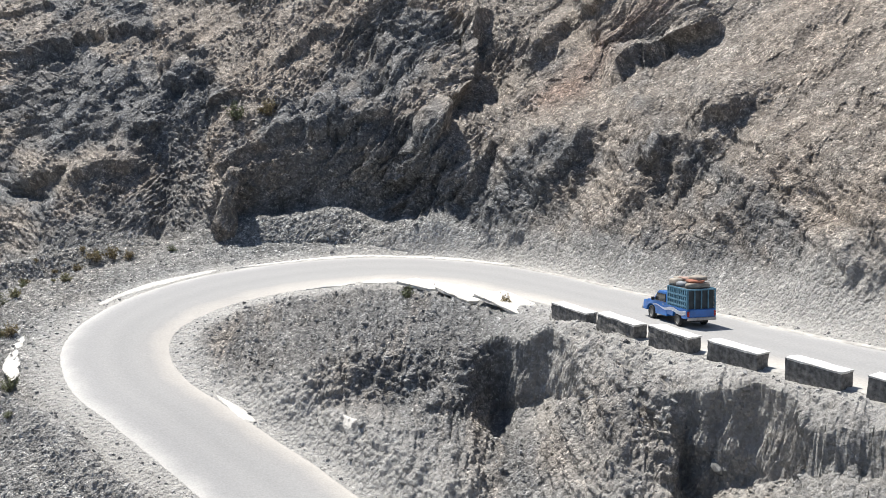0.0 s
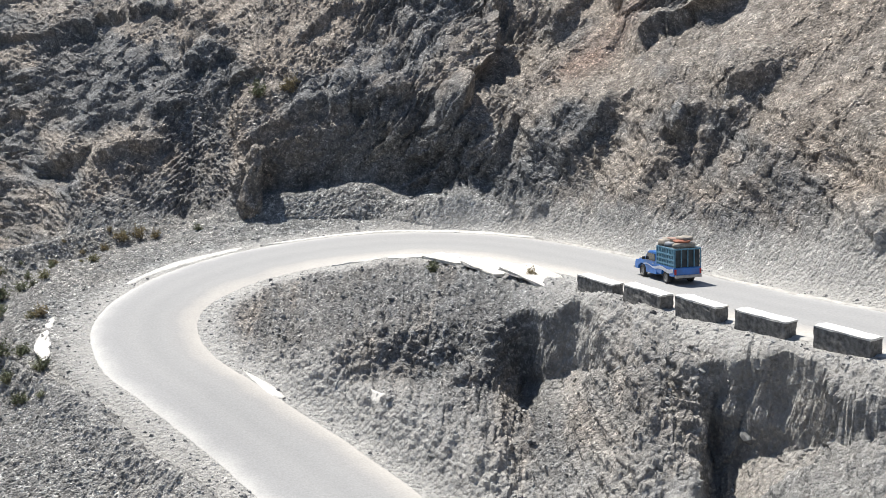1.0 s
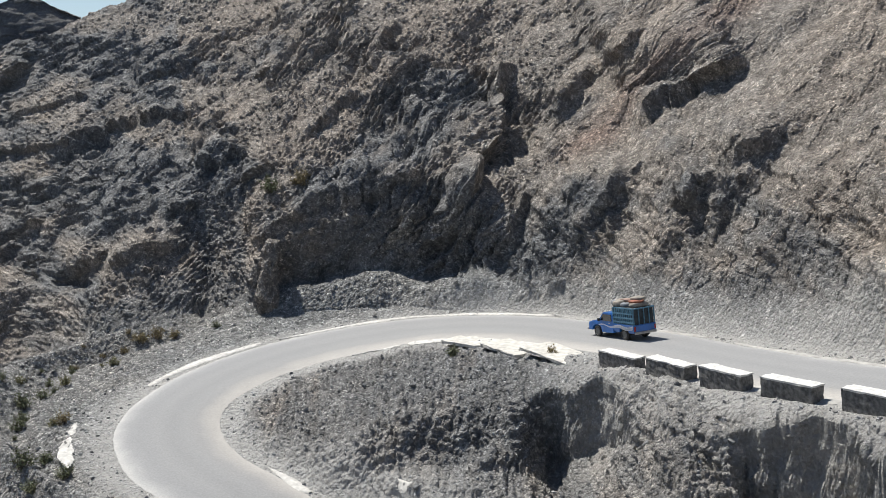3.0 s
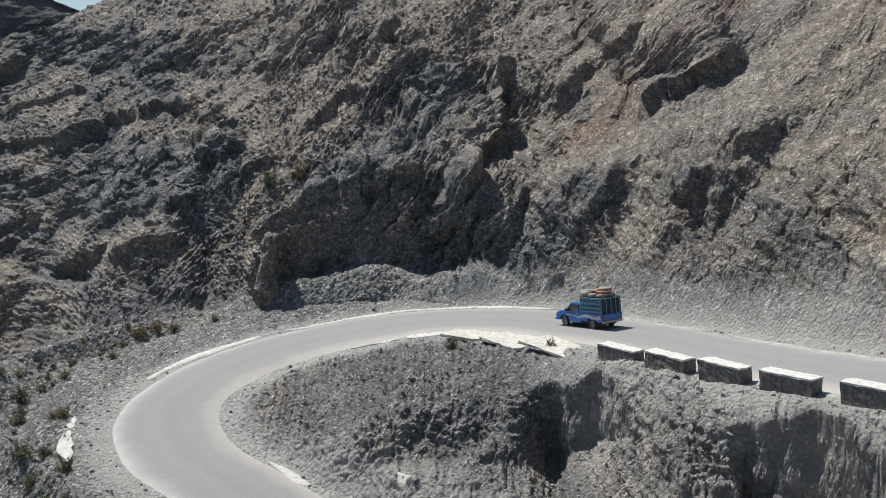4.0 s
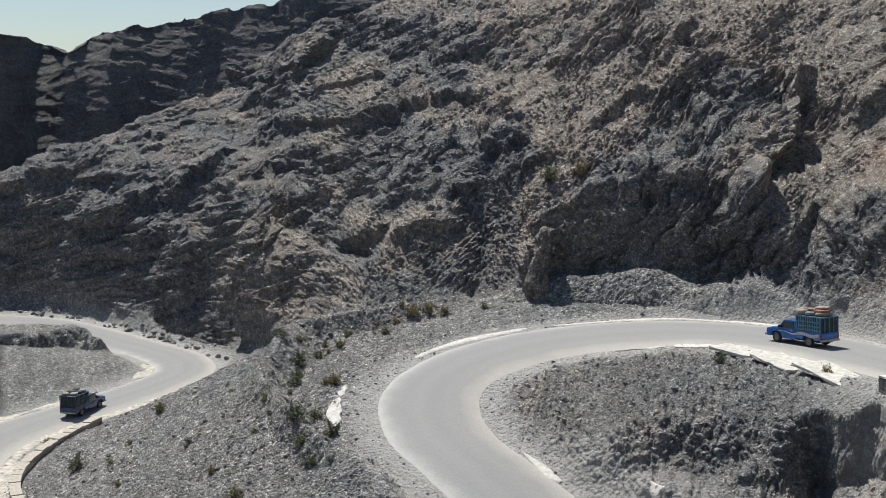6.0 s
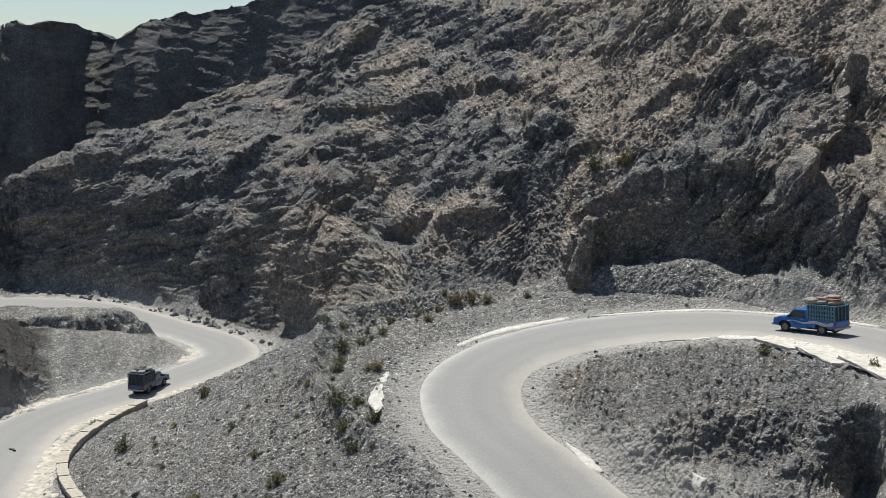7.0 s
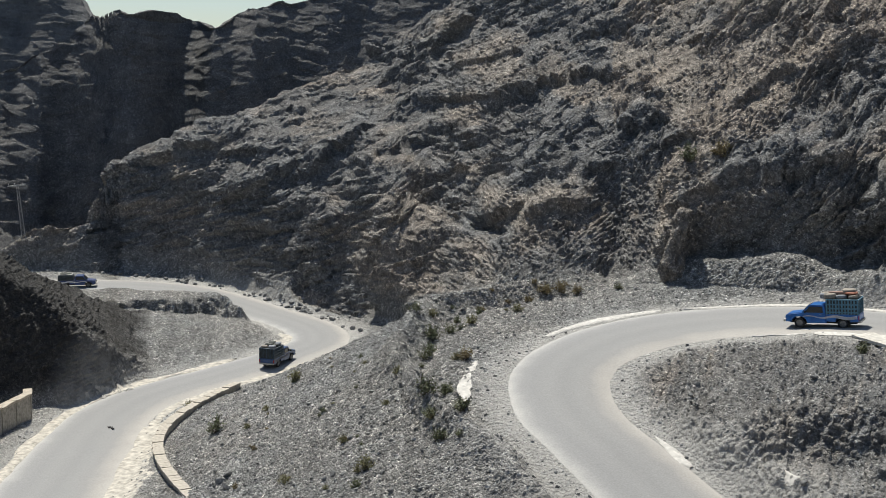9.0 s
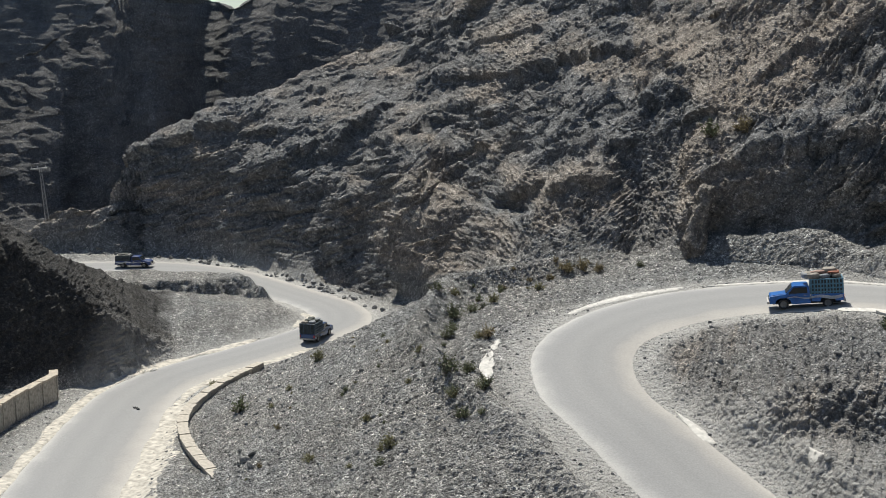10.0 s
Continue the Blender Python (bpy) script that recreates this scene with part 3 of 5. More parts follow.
def road_material():
    m, n, l, b = material("dusty_asphalt", 0.9)
    uv = n.new("ShaderNodeUVMap").outputs[0]
    sep = n.new("ShaderNodeSeparateXYZ")
    l.new(uv, sep.inputs[0])
    pos = n.new("ShaderNodeTexCoord").outputs["Object"]
    t = n.new("ShaderNodeTexNoise")
    t.inputs["Scale"].default_value, t.inputs["Detail"].default_value = 0.5, 7
    l.new(pos, t.inputs["Vector"])
    k = n.new("ShaderNodeMath")
    k.operation, k.inputs[1].default_value = "MULTIPLY_ADD", 0.16
    shift = n.new("ShaderNodeMath")
    shift.operation, shift.inputs[1].default_value = "SUBTRACT", 0.06
    l.new(sep.outputs[0], shift.inputs[0])
    l.new(t.outputs[0], k.inputs[0]), l.new(shift.outputs[0], k.inputs[2])
    r = n.new("ShaderNodeValToRGB")
    stops = [(0.03, (0.44, 0.425, 0.40)), (0.09, (0.35, 0.342, 0.328)), (0.17, (0.28, 0.276, 0.27)), (0.28, (0.258, 0.255, 0.25)), (0.42, (0.272, 0.268, 0.261)), (0.56, (0.252, 0.249, 0.243)),
             (0.70, (0.272, 0.268, 0.26)), (0.80, (0.275, 0.268, 0.258)), (0.92, (0.36, 0.34, 0.312)), (1.0, (0.42, 0.395, 0.36))]
    while len(r.color_ramp.elements) < len(stops):
        r.color_ramp.elements.new(0.5)
    for e, (p, c) in zip(r.color_ramp.elements, stops):
        e.position, e.color = p, (*c, 1)
    l.new(k.outputs[0], r.inputs[0])
    t2 = n.new("ShaderNodeTexNoise")
    t2.inputs["Scale"].default_value, t2.inputs["Detail"].default_value = 9, 8
    l.new(pos, t2.inputs["Vector"])
    x = n.new("ShaderNodeMix")
    x.data_type, x.blend_type = "RGBA", "OVERLAY"
    x.inputs[0].default_value = 0.25
    l.new(r.outputs[0], x.inputs[6]), l.new(t2.outputs[0], x.inputs[7])
    l.new(x.outputs[2], b.inputs["Base Color"])
    bm = n.new("ShaderNodeBump")
    bm.inputs["Strength"].default_value, bm.inputs["Distance"].default_value = 0.4, 0.02
    l.new(t2.outputs[0], bm.inputs["Height"])
    l.new(bm.outputs[0], b.inputs["Normal"])
    return m


GROUND, ROAD = ground_material(), road_material()
CHALK = plain("pale_dusty_concrete", (0.56, 0.535, 0.49), 0.9, 0.25, 3.0)
DUST = plain("pale_road_dust", (0.38, 0.365, 0.335), 0.95, 0.25, 2.0)

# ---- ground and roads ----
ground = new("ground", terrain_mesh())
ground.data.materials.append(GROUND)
tagged(ground, "grey-brown stony mountain ground with cliffs and gravel", "ground", kind="structure")


def normals_of(line):
    d = np.gradient(line[:, :2], axis=0)
    d /= np.linalg.norm(d, axis=1)[:, None]
    return np.stack([d[:, 1], -d[:, 0]], 1)      # to the right of the way


def ribbon(name, line, lo, hi, lift, mat, cols=14, rag=0.0, seed=0, crown=0.05, drape=False):
    """A road's strip from lo to hi (offsets in metres to the right; arrays or numbers), with thickness."""
    nrm = normals_of(line)
    lo, hi = np.broadcast_to(lo, len(line)), np.broadcast_to(hi, len(line))
    s = np.arange(len(line)) * 1.0
    if rag:
        lo = lo + rag * fbm(s / 8.0, s * 0 + seed, 3, 3)
        hi = hi + rag * fbm(s / 8.0, s * 0 + seed + 9, 3, 7)
    bm = bmesh.new()
    uvl = bm.loops.layers.uv.new("uv")
    rows = []
    for k in range(len(line)):
        row = []
        for c in range(cols + 1):
            u = c / cols
            o = lo[k] + (hi[k] - lo[k]) * u
            drop = -0.12 if c in (0, cols) else 0
            row.append(bm.verts.new((line[k, 0] + nrm[k, 0] * o, line[k, 1] + nrm[k, 1] * o, line[k, 2] + lift + drop + crown * (1 - (2 * u - 1) ** 2))))
            if drape:
                v = row[-1].co
                v.z = max(line[k, 2] - 0.02, height_at(v.x, v.y) + 0.02) - (0.07 if c in (0, cols) else 0)
        rows.append(row)
    for k in range(len(line) - 1):
        for c in range(cols):
            f = bm.faces.new((rows[k][c], rows[k][c + 1], rows[k + 1][c + 1], rows[k + 1][c]))
            f.smooth = True
            for lp, (a, b_) in zip(f.loops, ((c, k), (c + 1, k), (c + 1, k + 1), (c, k + 1))):
                lp[uvl].uv = (a / cols, b_ * 0.1)
    me = bpy.data.meshes.new(name)
    bm.to_mesh(me)
    bm.free()
    me.materials.append(mat)
    ob = new(name, me)
    return ob


fine_u, fine_l = spline(UPPER[::2], 0.5), spline(LOWER[::2], 0.5)
upper_road = ribbon("road", fine_u, -fine_u[:, 3], fine_u[:, 3], 0.02, ROAD, rag=0.12)
tagged(upper_road, "dusty grey asphalt hairpin road with pale edges", "road", kind="structure")
lower_road = ribbon("road", fine_l, -fine_l[:, 3], fine_l[:, 3], 0.02, ROAD, rag=0.12, seed=40)
tagged(lower_road, "dusty grey asphalt road winding along the valley", "road", kind="structure")


def part(name, bm, mat, parent=None, label=""):
    """Links a bmesh as one mesh object under a thing or a part."""
    me = bpy.data.meshes.new(name)
    bm.to_mesh(me)
    bm.free()
    me.materials.append(mat)
    ob = new(name, me)
    if parent:
        ob.parent = parent
    if label:
        ob["label"] = label
    return ob


def share(name, ob, parent, m):
    """Another object on the same mesh."""
    o = new(name, ob.data)
    o.parent = parent
    o.matrix_basis = m
    return o


def box(x0, x1, y0, y1, z0, z1, bevel=0.0, bm=None, jitter=0.0, seed=0):
    own = bm or bmesh.new()
    m = Matrix.Translation(((x0 + x1) / 2, (y0 + y1) / 2, (z0 + z1) / 2)) @ Matrix.Diagonal((x1 - x0, y1 - y0, z1 - z0, 1))
    made = bmesh.ops.create_cube(own, size=1, matrix=m)["verts"]
    if jitter:
        rnd = random.Random(seed)
        for v in made:
            v.co += Vector([rnd.uniform(-jitter, jitter) for _ in range(3)])
    if bevel:
        edges = list({e for v in made for e in v.link_edges})
        bmesh.ops.bevel(own, geom=edges, offset=bevel, segments=2, affect="EDGES", profile=0.6)
    return own


def rough_box(x0, x1, y0, y1, z0, z1, cuts=5, amount=0.04, seed=0):
    """A box of rubble masonry or broken concrete, with an uneven skin."""
    bm = box(x0, x1, y0, y1, z0, z1)
    bmesh.ops.subdivide_edges(bm, edges=bm.edges[:], cuts=cuts, use_grid_fill=True)
    for v in bm.verts:
        v.co += Vector(noise.noise_vector(v.co * 3.1 + Vector((seed * 3.7, 0, 0)))) * amount
        v.co += Vector(noise.noise_vector(v.co * 9.0 + Vector((seed, 5, 0)))) * amount * 0.5
    return bm


def rod(a, b, r0, r1=None, sides=6, bm=None):
    own = bm or bmesh.new()
    a, b = Vector(a), Vector(b)
    r1 = r0 if r1 is None else r1
    q = (b - a).to_track_quat("Z", "Y").to_matrix()
    rings = []
    for c, r in ((a, r0), (b, r1)):
        rings.append([own.verts.new(c + q @ Vector((math.cos(6.2832 * k / sides) * r, math.sin(6.2832 * k / sides) * r, 0))) for k in range(sides)])
    for k in range(sides):
        own.faces.new((rings[0][k], rings[0][(k + 1) % sides], rings[1][(k + 1) % sides], rings[1][k]))
    own.faces.new(rings[0][::-1]), own.faces.new(rings[1])
    return own


def prism(profile, y0, y1, bevel=0.0, taper=0.0):
    """A side profile (x, z) drawn out across y; taper pulls its upper parts inwards."""
    bm = bmesh.new()
    zs = [z for _, z in profile]
    lo, hi = min(zs), max(zs)
    sides = []
    for y in (y0, y1):
        sides.append([bm.verts.new((x, y * (1 - taper * (z - lo) / (hi - lo)), z)) for x, z in profile])
    n = len(profile)
    for k in range(n):
        bm.faces.new((sides[0][k], sides[0][(k + 1) % n], sides[1][(k + 1) % n], sides[1][k]))
    bm.faces.new(sides[0][::-1]), bm.faces.new(sides[1])
    bmesh.ops.recalc_face_normals(bm, faces=bm.faces[:])
    if bevel:
        bmesh.ops.bevel(bm, geom=bm.edges[:], offset=bevel, segments=2, affect="EDGES", profile=0.6)
    return bm


# ---- pale dust and concrete along the roads ----
ARC_U = np.concatenate([[0], np.cumsum(np.linalg.norm(np.diff(fine_u[:, :2], axis=0), axis=1))])
ARC_L = np.concatenate([[0], np.cumsum(np.linalg.norm(np.diff(fine_l[:, :2], axis=0), axis=1))])


def edging(line, arc, s0, s1, lo, hi, seed, label, rag=0.5, side=1, lift=-0.015, mat=CHALK):
    k = (arc >= s0) & (arc <= s1)
    seg = line[k]
    ends = np.clip(np.minimum(arc[k] - s0, s1 - arc[k]) / 1.2, 0.12, 1)
    mid, half = (lo + hi) / 2, (hi - lo) / 2 * ends
    a, b = side * (seg[:, 3] + mid - half), side * (seg[:, 3] + mid + half)
    ob = ribbon("road_edge", seg, np.minimum(a, b), np.maximum(a, b), lift, mat, cols=6, rag=rag, seed=seed, crown=0.0, drape=True)
    return tagged(ob, label, "road edge", kind="structure")


CREAM = plain("cream_stony_dust", (0.46, 0.425, 0.365), 0.95, 0.38, 2.2, bump_by=0.06)
edging(fine_u, ARC_U, 84, 93.5, 0.6, 1.4, 1, "broken white-washed kerb strip outside the bend", side=-1)
edging(fine_u, ARC_U, 93.8, 112, 0.15, 0.75, 2, "broken white-washed kerb strip outside the bend", side=-1)
edging(fine_u, ARC_U, 113.5, 128, -0.05, 0.4, 3, "pale dusty strip along the road", side=-1, mat=DUST)
edging(fine_u, ARC_U, 130, 158, -0.1, 0.35, 4, "pale dusty strip along the road", side=-1, mat=DUST)
edging(fine_u, ARC_U, 73.2, 79.5, 2.5, 3.2, 5, "white ragged patch of lime on the gravel shelf", rag=0.6, side=-1, lift=0.02)
edging(fine_u, ARC_U, 62.6, 67.5, -0.1, 0.55, 6, "pale broken concrete strip at the inner verge")
edging(fine_u, ARC_U, 62.0, 64.2, 1.3, 1.8, 7, "pale broken concrete strip at the inner verge")
edging(fine_u, ARC_U, 56.3, 59.2, 1.7, 2.4, 8, "pale broken concrete strip at the inner verge")
edging(fine_u, ARC_U, 97.5, 104, 0.0, 0.4, 9, "pale broken concrete strip at the inner verge")
edging(fine_u, ARC_U, 105, 122, -0.1, 0.9, 10, "pale broken concrete apron beside the road")
edging(fine_u, ARC_U, 128, 158, -0.2, 0.5, 11, "pale dusty strip before the parapet blocks", mat=DUST)
edging(fine_l, ARC_L, 20, 84, -0.1, 1.0, 12, "cream-coloured stony verge along the valley road", side=-1, mat=CREAM, rag=0.7)
edging(fine_l, ARC_L, 20, 60, -0.2, 2.6, 13, "cream-coloured sandy verge before the low wall", mat=CREAM, rag=0.7)
edging(fine_l, ARC_L, 59, 92, -0.1, 0.9, 14, "cream-coloured sandy verge before the low wall", mat=CREAM, rag=0.7)
edging(fine_l, ARC_L, 90, 101, 0.0, 1.3, 15, "cream-coloured stony verge along the valley road", side=-1, mat=CREAM, rag=0.7)
edging(fine_l, ARC_L, 112, 150, 0.0, 1.4, 16, "cream-coloured stony verge along the valley road", side=-1, mat=CREAM, rag=0.7)


def on_road(line, arc, s, off):
    k = min(int(np.searchsorted(arc, s)), len(line) - 2)
    u = (s - arc[k - 1]) / (arc[k] - arc[k - 1])
    p = line[k - 1] + (line[k] - line[k - 1]) * u
    d = line[min(k + 2, len(line) - 1), :3] - line[max(k - 3, 0), :3]
    d = d / np.linalg.norm(d[:2])
    return Vector((p[0] + d[1] * off, p[1] - d[0] * off, p[2])), math.degrees(math.atan2(d[1], d[0])), math.degrees(math.atan(d[2]))


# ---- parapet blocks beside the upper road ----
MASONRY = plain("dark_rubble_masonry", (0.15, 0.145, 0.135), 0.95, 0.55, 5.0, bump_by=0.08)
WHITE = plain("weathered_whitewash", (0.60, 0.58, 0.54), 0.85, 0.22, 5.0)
CONCRETE = plain("weathered_concrete", (0.36, 0.345, 0.315), 0.9, 0.3, 3.0, bump_by=0.03)
SANDSTONE = plain("tan_wall_stone", (0.35, 0.32, 0.272), 0.92, 0.3, 4.0, bump_by=0.04)
SLAB = plain("pale_broken_concrete", (0.56, 0.53, 0.47), 0.9, 0.25, 2.5, bump_by=0.04)
STONE = plain("grey_field_stone", (0.20, 0.198, 0.19), 0.95, 0.45, 3.0, bump_by=0.05)
for i, (e0, e1) in enumerate(zip(ROW, ROW[1:])):
    dx, dy = e1[0] - e0[0], e1[1] - e0[1]
    run = math.hypot(dx, dy)
    gap = (1.3, 1.5, 1.5, 1.5, 1.8, 1.4)[i]
    L, turn = (run - gap) / 2, math.degrees(math.atan2(dy, dx)) + 5
    c = (gap + run) / 2 / run
    x, y = e0[0] + dx * c - dy / run * 0.38, e0[1] + dy * c + dx / run * 0.38
    k = int(np.argmin(np.hypot(fine_u[:, 0] - x, fine_u[:, 1] - y)))
    where = Vector((x, y, fine_u[k, 2]))
    block = tagged(new("parapet_block"), "rubble masonry roadside block with a whitewashed top", "parapet block", "blocks along the drop")
    block.matrix_basis = pose(where.x, where.y, where.z, 0, 0, turn)
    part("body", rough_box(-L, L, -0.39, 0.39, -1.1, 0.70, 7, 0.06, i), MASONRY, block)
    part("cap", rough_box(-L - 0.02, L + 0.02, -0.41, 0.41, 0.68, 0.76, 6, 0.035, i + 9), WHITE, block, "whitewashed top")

for i, (x, y, l, w, turn, tilt) in enumerate(((-0.6, 75.6, 2.0, 2.0, -40, 1), (1.9, 71.6, 2.1, 2.2, -60, 2), (4.6, 67.0, 2.6, 2.3, -60, 3))):
    slab = part("concrete_slab", rough_box(-l, l, -w / 2, w / 2, -0.12, 0.06, 6, 0.10, i + 20), SLAB)
    slab.matrix_basis = pose(x, y, height_at(x, y) + 0.07, 0, tilt, turn)
    tagged(slab, "cracked pale concrete slab broken from the road's edge", "concrete slab", "broken slabs beside the road")

# ---- walls beside the lower road ----


def wall_along(points, name, label, seg, height, thick, cap_len, body_mat, cap_mat, gap=0.02):
    line = spline(points, 0.25)
    arc = np.concatenate([[0], np.cumsum(np.linalg.norm(np.diff(line[:, :2], axis=0), axis=1))])
    wall = tagged(new(name), label, "wall")
    mid = line[len(line) // 2]
    wall.location = (mid[0], mid[1], mid[2])

    def at(s):
        return np.array([np.interp(s, arc, line[:, c]) for c in range(3)])

    for kind, step in (("body", seg), ("capstone", cap_len)):
        count = int(arc[-1] / step)
        for i in range(count):
            a, b = at(i * step), at((i + 1) * step)
            half = np.linalg.norm(b - a) / 2 - gap / 2
            c = (a + b) / 2 - mid
            turn = math.degrees(math.atan2(b[1] - a[1], b[0] - a[0]))
            if kind == "body":
                ob = part("wall_segment", rough_box(-half, half, -thick / 2, thick / 2, -1.2, height, 3, 0.035, i), body_mat, wall)
                lift = 0
            else:
                ob = part("capstone", rough_box(-half + 0.03, half - 0.03, -thick / 2 - 0.07, thick / 2 + 0.07, height - 0.02, height + 0.15, 2, 0.05, i + 40), cap_mat, wall)
                lift = 0.035 * math.sin(i * 2.3)
            ob.matrix_basis = pose(c[0], c[1], c[2] + lift, 0, 0, turn)
    return wall


wall_along([(-55.7, 86, 2), (-55.2, 79.3, 2.05), (-54.0, 73.7, 2.1), (-51.8, 69, 2.2), (-48.4, 64.7, 2.3), (-43.4, 60.2, 2.45), (-38.6, 56.6, 2.6), (-33, 52.2, 2.8)],
           "retaining_wall", "low tan stone wall with capstones between road and gravel slope", 2.1, 0.86, 0.66, 1.05, SANDSTONE, plain("pale_capstone", (0.44, 0.395, 0.33), 0.9, 0.2, 3.0))
# parapet's coping is lighter than its body: the sunlit top put into the colour
wall_along([(-67.6, 72.4, 2), (-66.6, 71.9, 2), (-66.2, 70.4, 2.1), (-65.4, 67, 2.2), (-63.9, 62.4, 2.3), (-61, 56, 2.4)],
           "parapet_wall", "tall tan concrete parapet in joined blocks beside the valley road", 2.2, 2.3, 0.6, 2.2, SANDSTONE, plain("sunlit_tan_coping", (0.46, 0.40, 0.32), 0.9, 0.25, 3.0), 0.14)

# ---- pickups ----


def paint(name, colour, rough=0.35):
    m = plain(name, colour, rough, 0.22, 2.2, bump_by=0)
    m.node_tree.nodes["Principled BSDF"].inputs["Coat Weight"].default_value = 0.3
    return m


RUBBER = plain("worn_rubber", (0.03, 0.03, 0.03), 0.85, 0.3)
RIM = plain("dusty_wheel_rim", (0.20, 0.195, 0.185), 0.65, 0.3, metal=0.3)
STEEL = plain("dusty_steel", (0.42, 0.41, 0.39), 0.5, 0.2, metal=0.6)
GLASS = plain("dark_window_glass", (0.02, 0.025, 0.03), 0.08, 0.1, bump_by=0)
TARP = plain("dark_tarpaulin", (0.035, 0.045, 0.05), 0.8, 0.5, 3.0, bump_by=0.03)
LAMP_RED = plain("red_lamp_lens", (0.35, 0.02, 0.02), 0.25, 0.1, bump_by=0)
LAMP_CLEAR = plain("clear_lamp_lens", (0.7, 0.7, 0.68), 0.2, 0.05, bump_by=0)


def wheel_bm(kind):
    bm = bmesh.new()
    n = 20
    prof = [(0.22, -0.09), (0.30, -0.115), (0.345, -0.09), (0.355, 0), (0.345, 0.09), (0.30, 0.115), (0.22, 0.09)] if kind == "tyre" else \
        [(0.02, -0.075), (0.10, -0.085), (0.13, -0.05), (0.20, -0.06), (0.235, -0.10), (0.235, 0.10), (0.20, 0.06), (0.02, 0.075)]
    rings = [[bm.verts.new((r * math.cos(6.28319 * k / n), y, r * math.sin(6.28319 * k / n))) for r, y in prof] for k in range(n)]
    for k in range(n):
        for j in range(len(prof) - 1):
            bm.faces.new((rings[k][j], rings[k][j + 1], rings[(k + 1) % n][j + 1], rings[(k + 1) % n][j]))
    if kind == "rim":
        for j in (0, len(prof) - 1):
            bm.faces.new([rings[k][j] for k in range(n)])
        for k in range(5):
            a = 6.28319 * k / 5
            box(0.11 * math.cos(a) - 0.02, 0.11 * math.cos(a) + 0.02, -0.10, -0.075, 0.11 * math.sin(a) - 0.02, 0.11 * math.sin(a) + 0.02, bm=bm)
    bmesh.ops.recalc_face_normals(bm, faces=bm.faces[:])
    return bm


def sack(l, w, h, seed):
    bm = bmesh.new()
    bmesh.ops.create_icosphere(bm, subdivisions=3, radius=1)
    for v in bm.verts:
        p = v.co
        q = Vector([math.copysign(abs(c) ** 0.6, c) for c in p])
        q = Vector((q.x * l / 2, q.y * w / 2, q.z * h / 2))
        v.co = q + Vector(noise.noise_vector(q * 4 + Vector((seed, 0, 0)))) * 0.05
    for f in bm.faces:
        f.smooth = True
    return bm


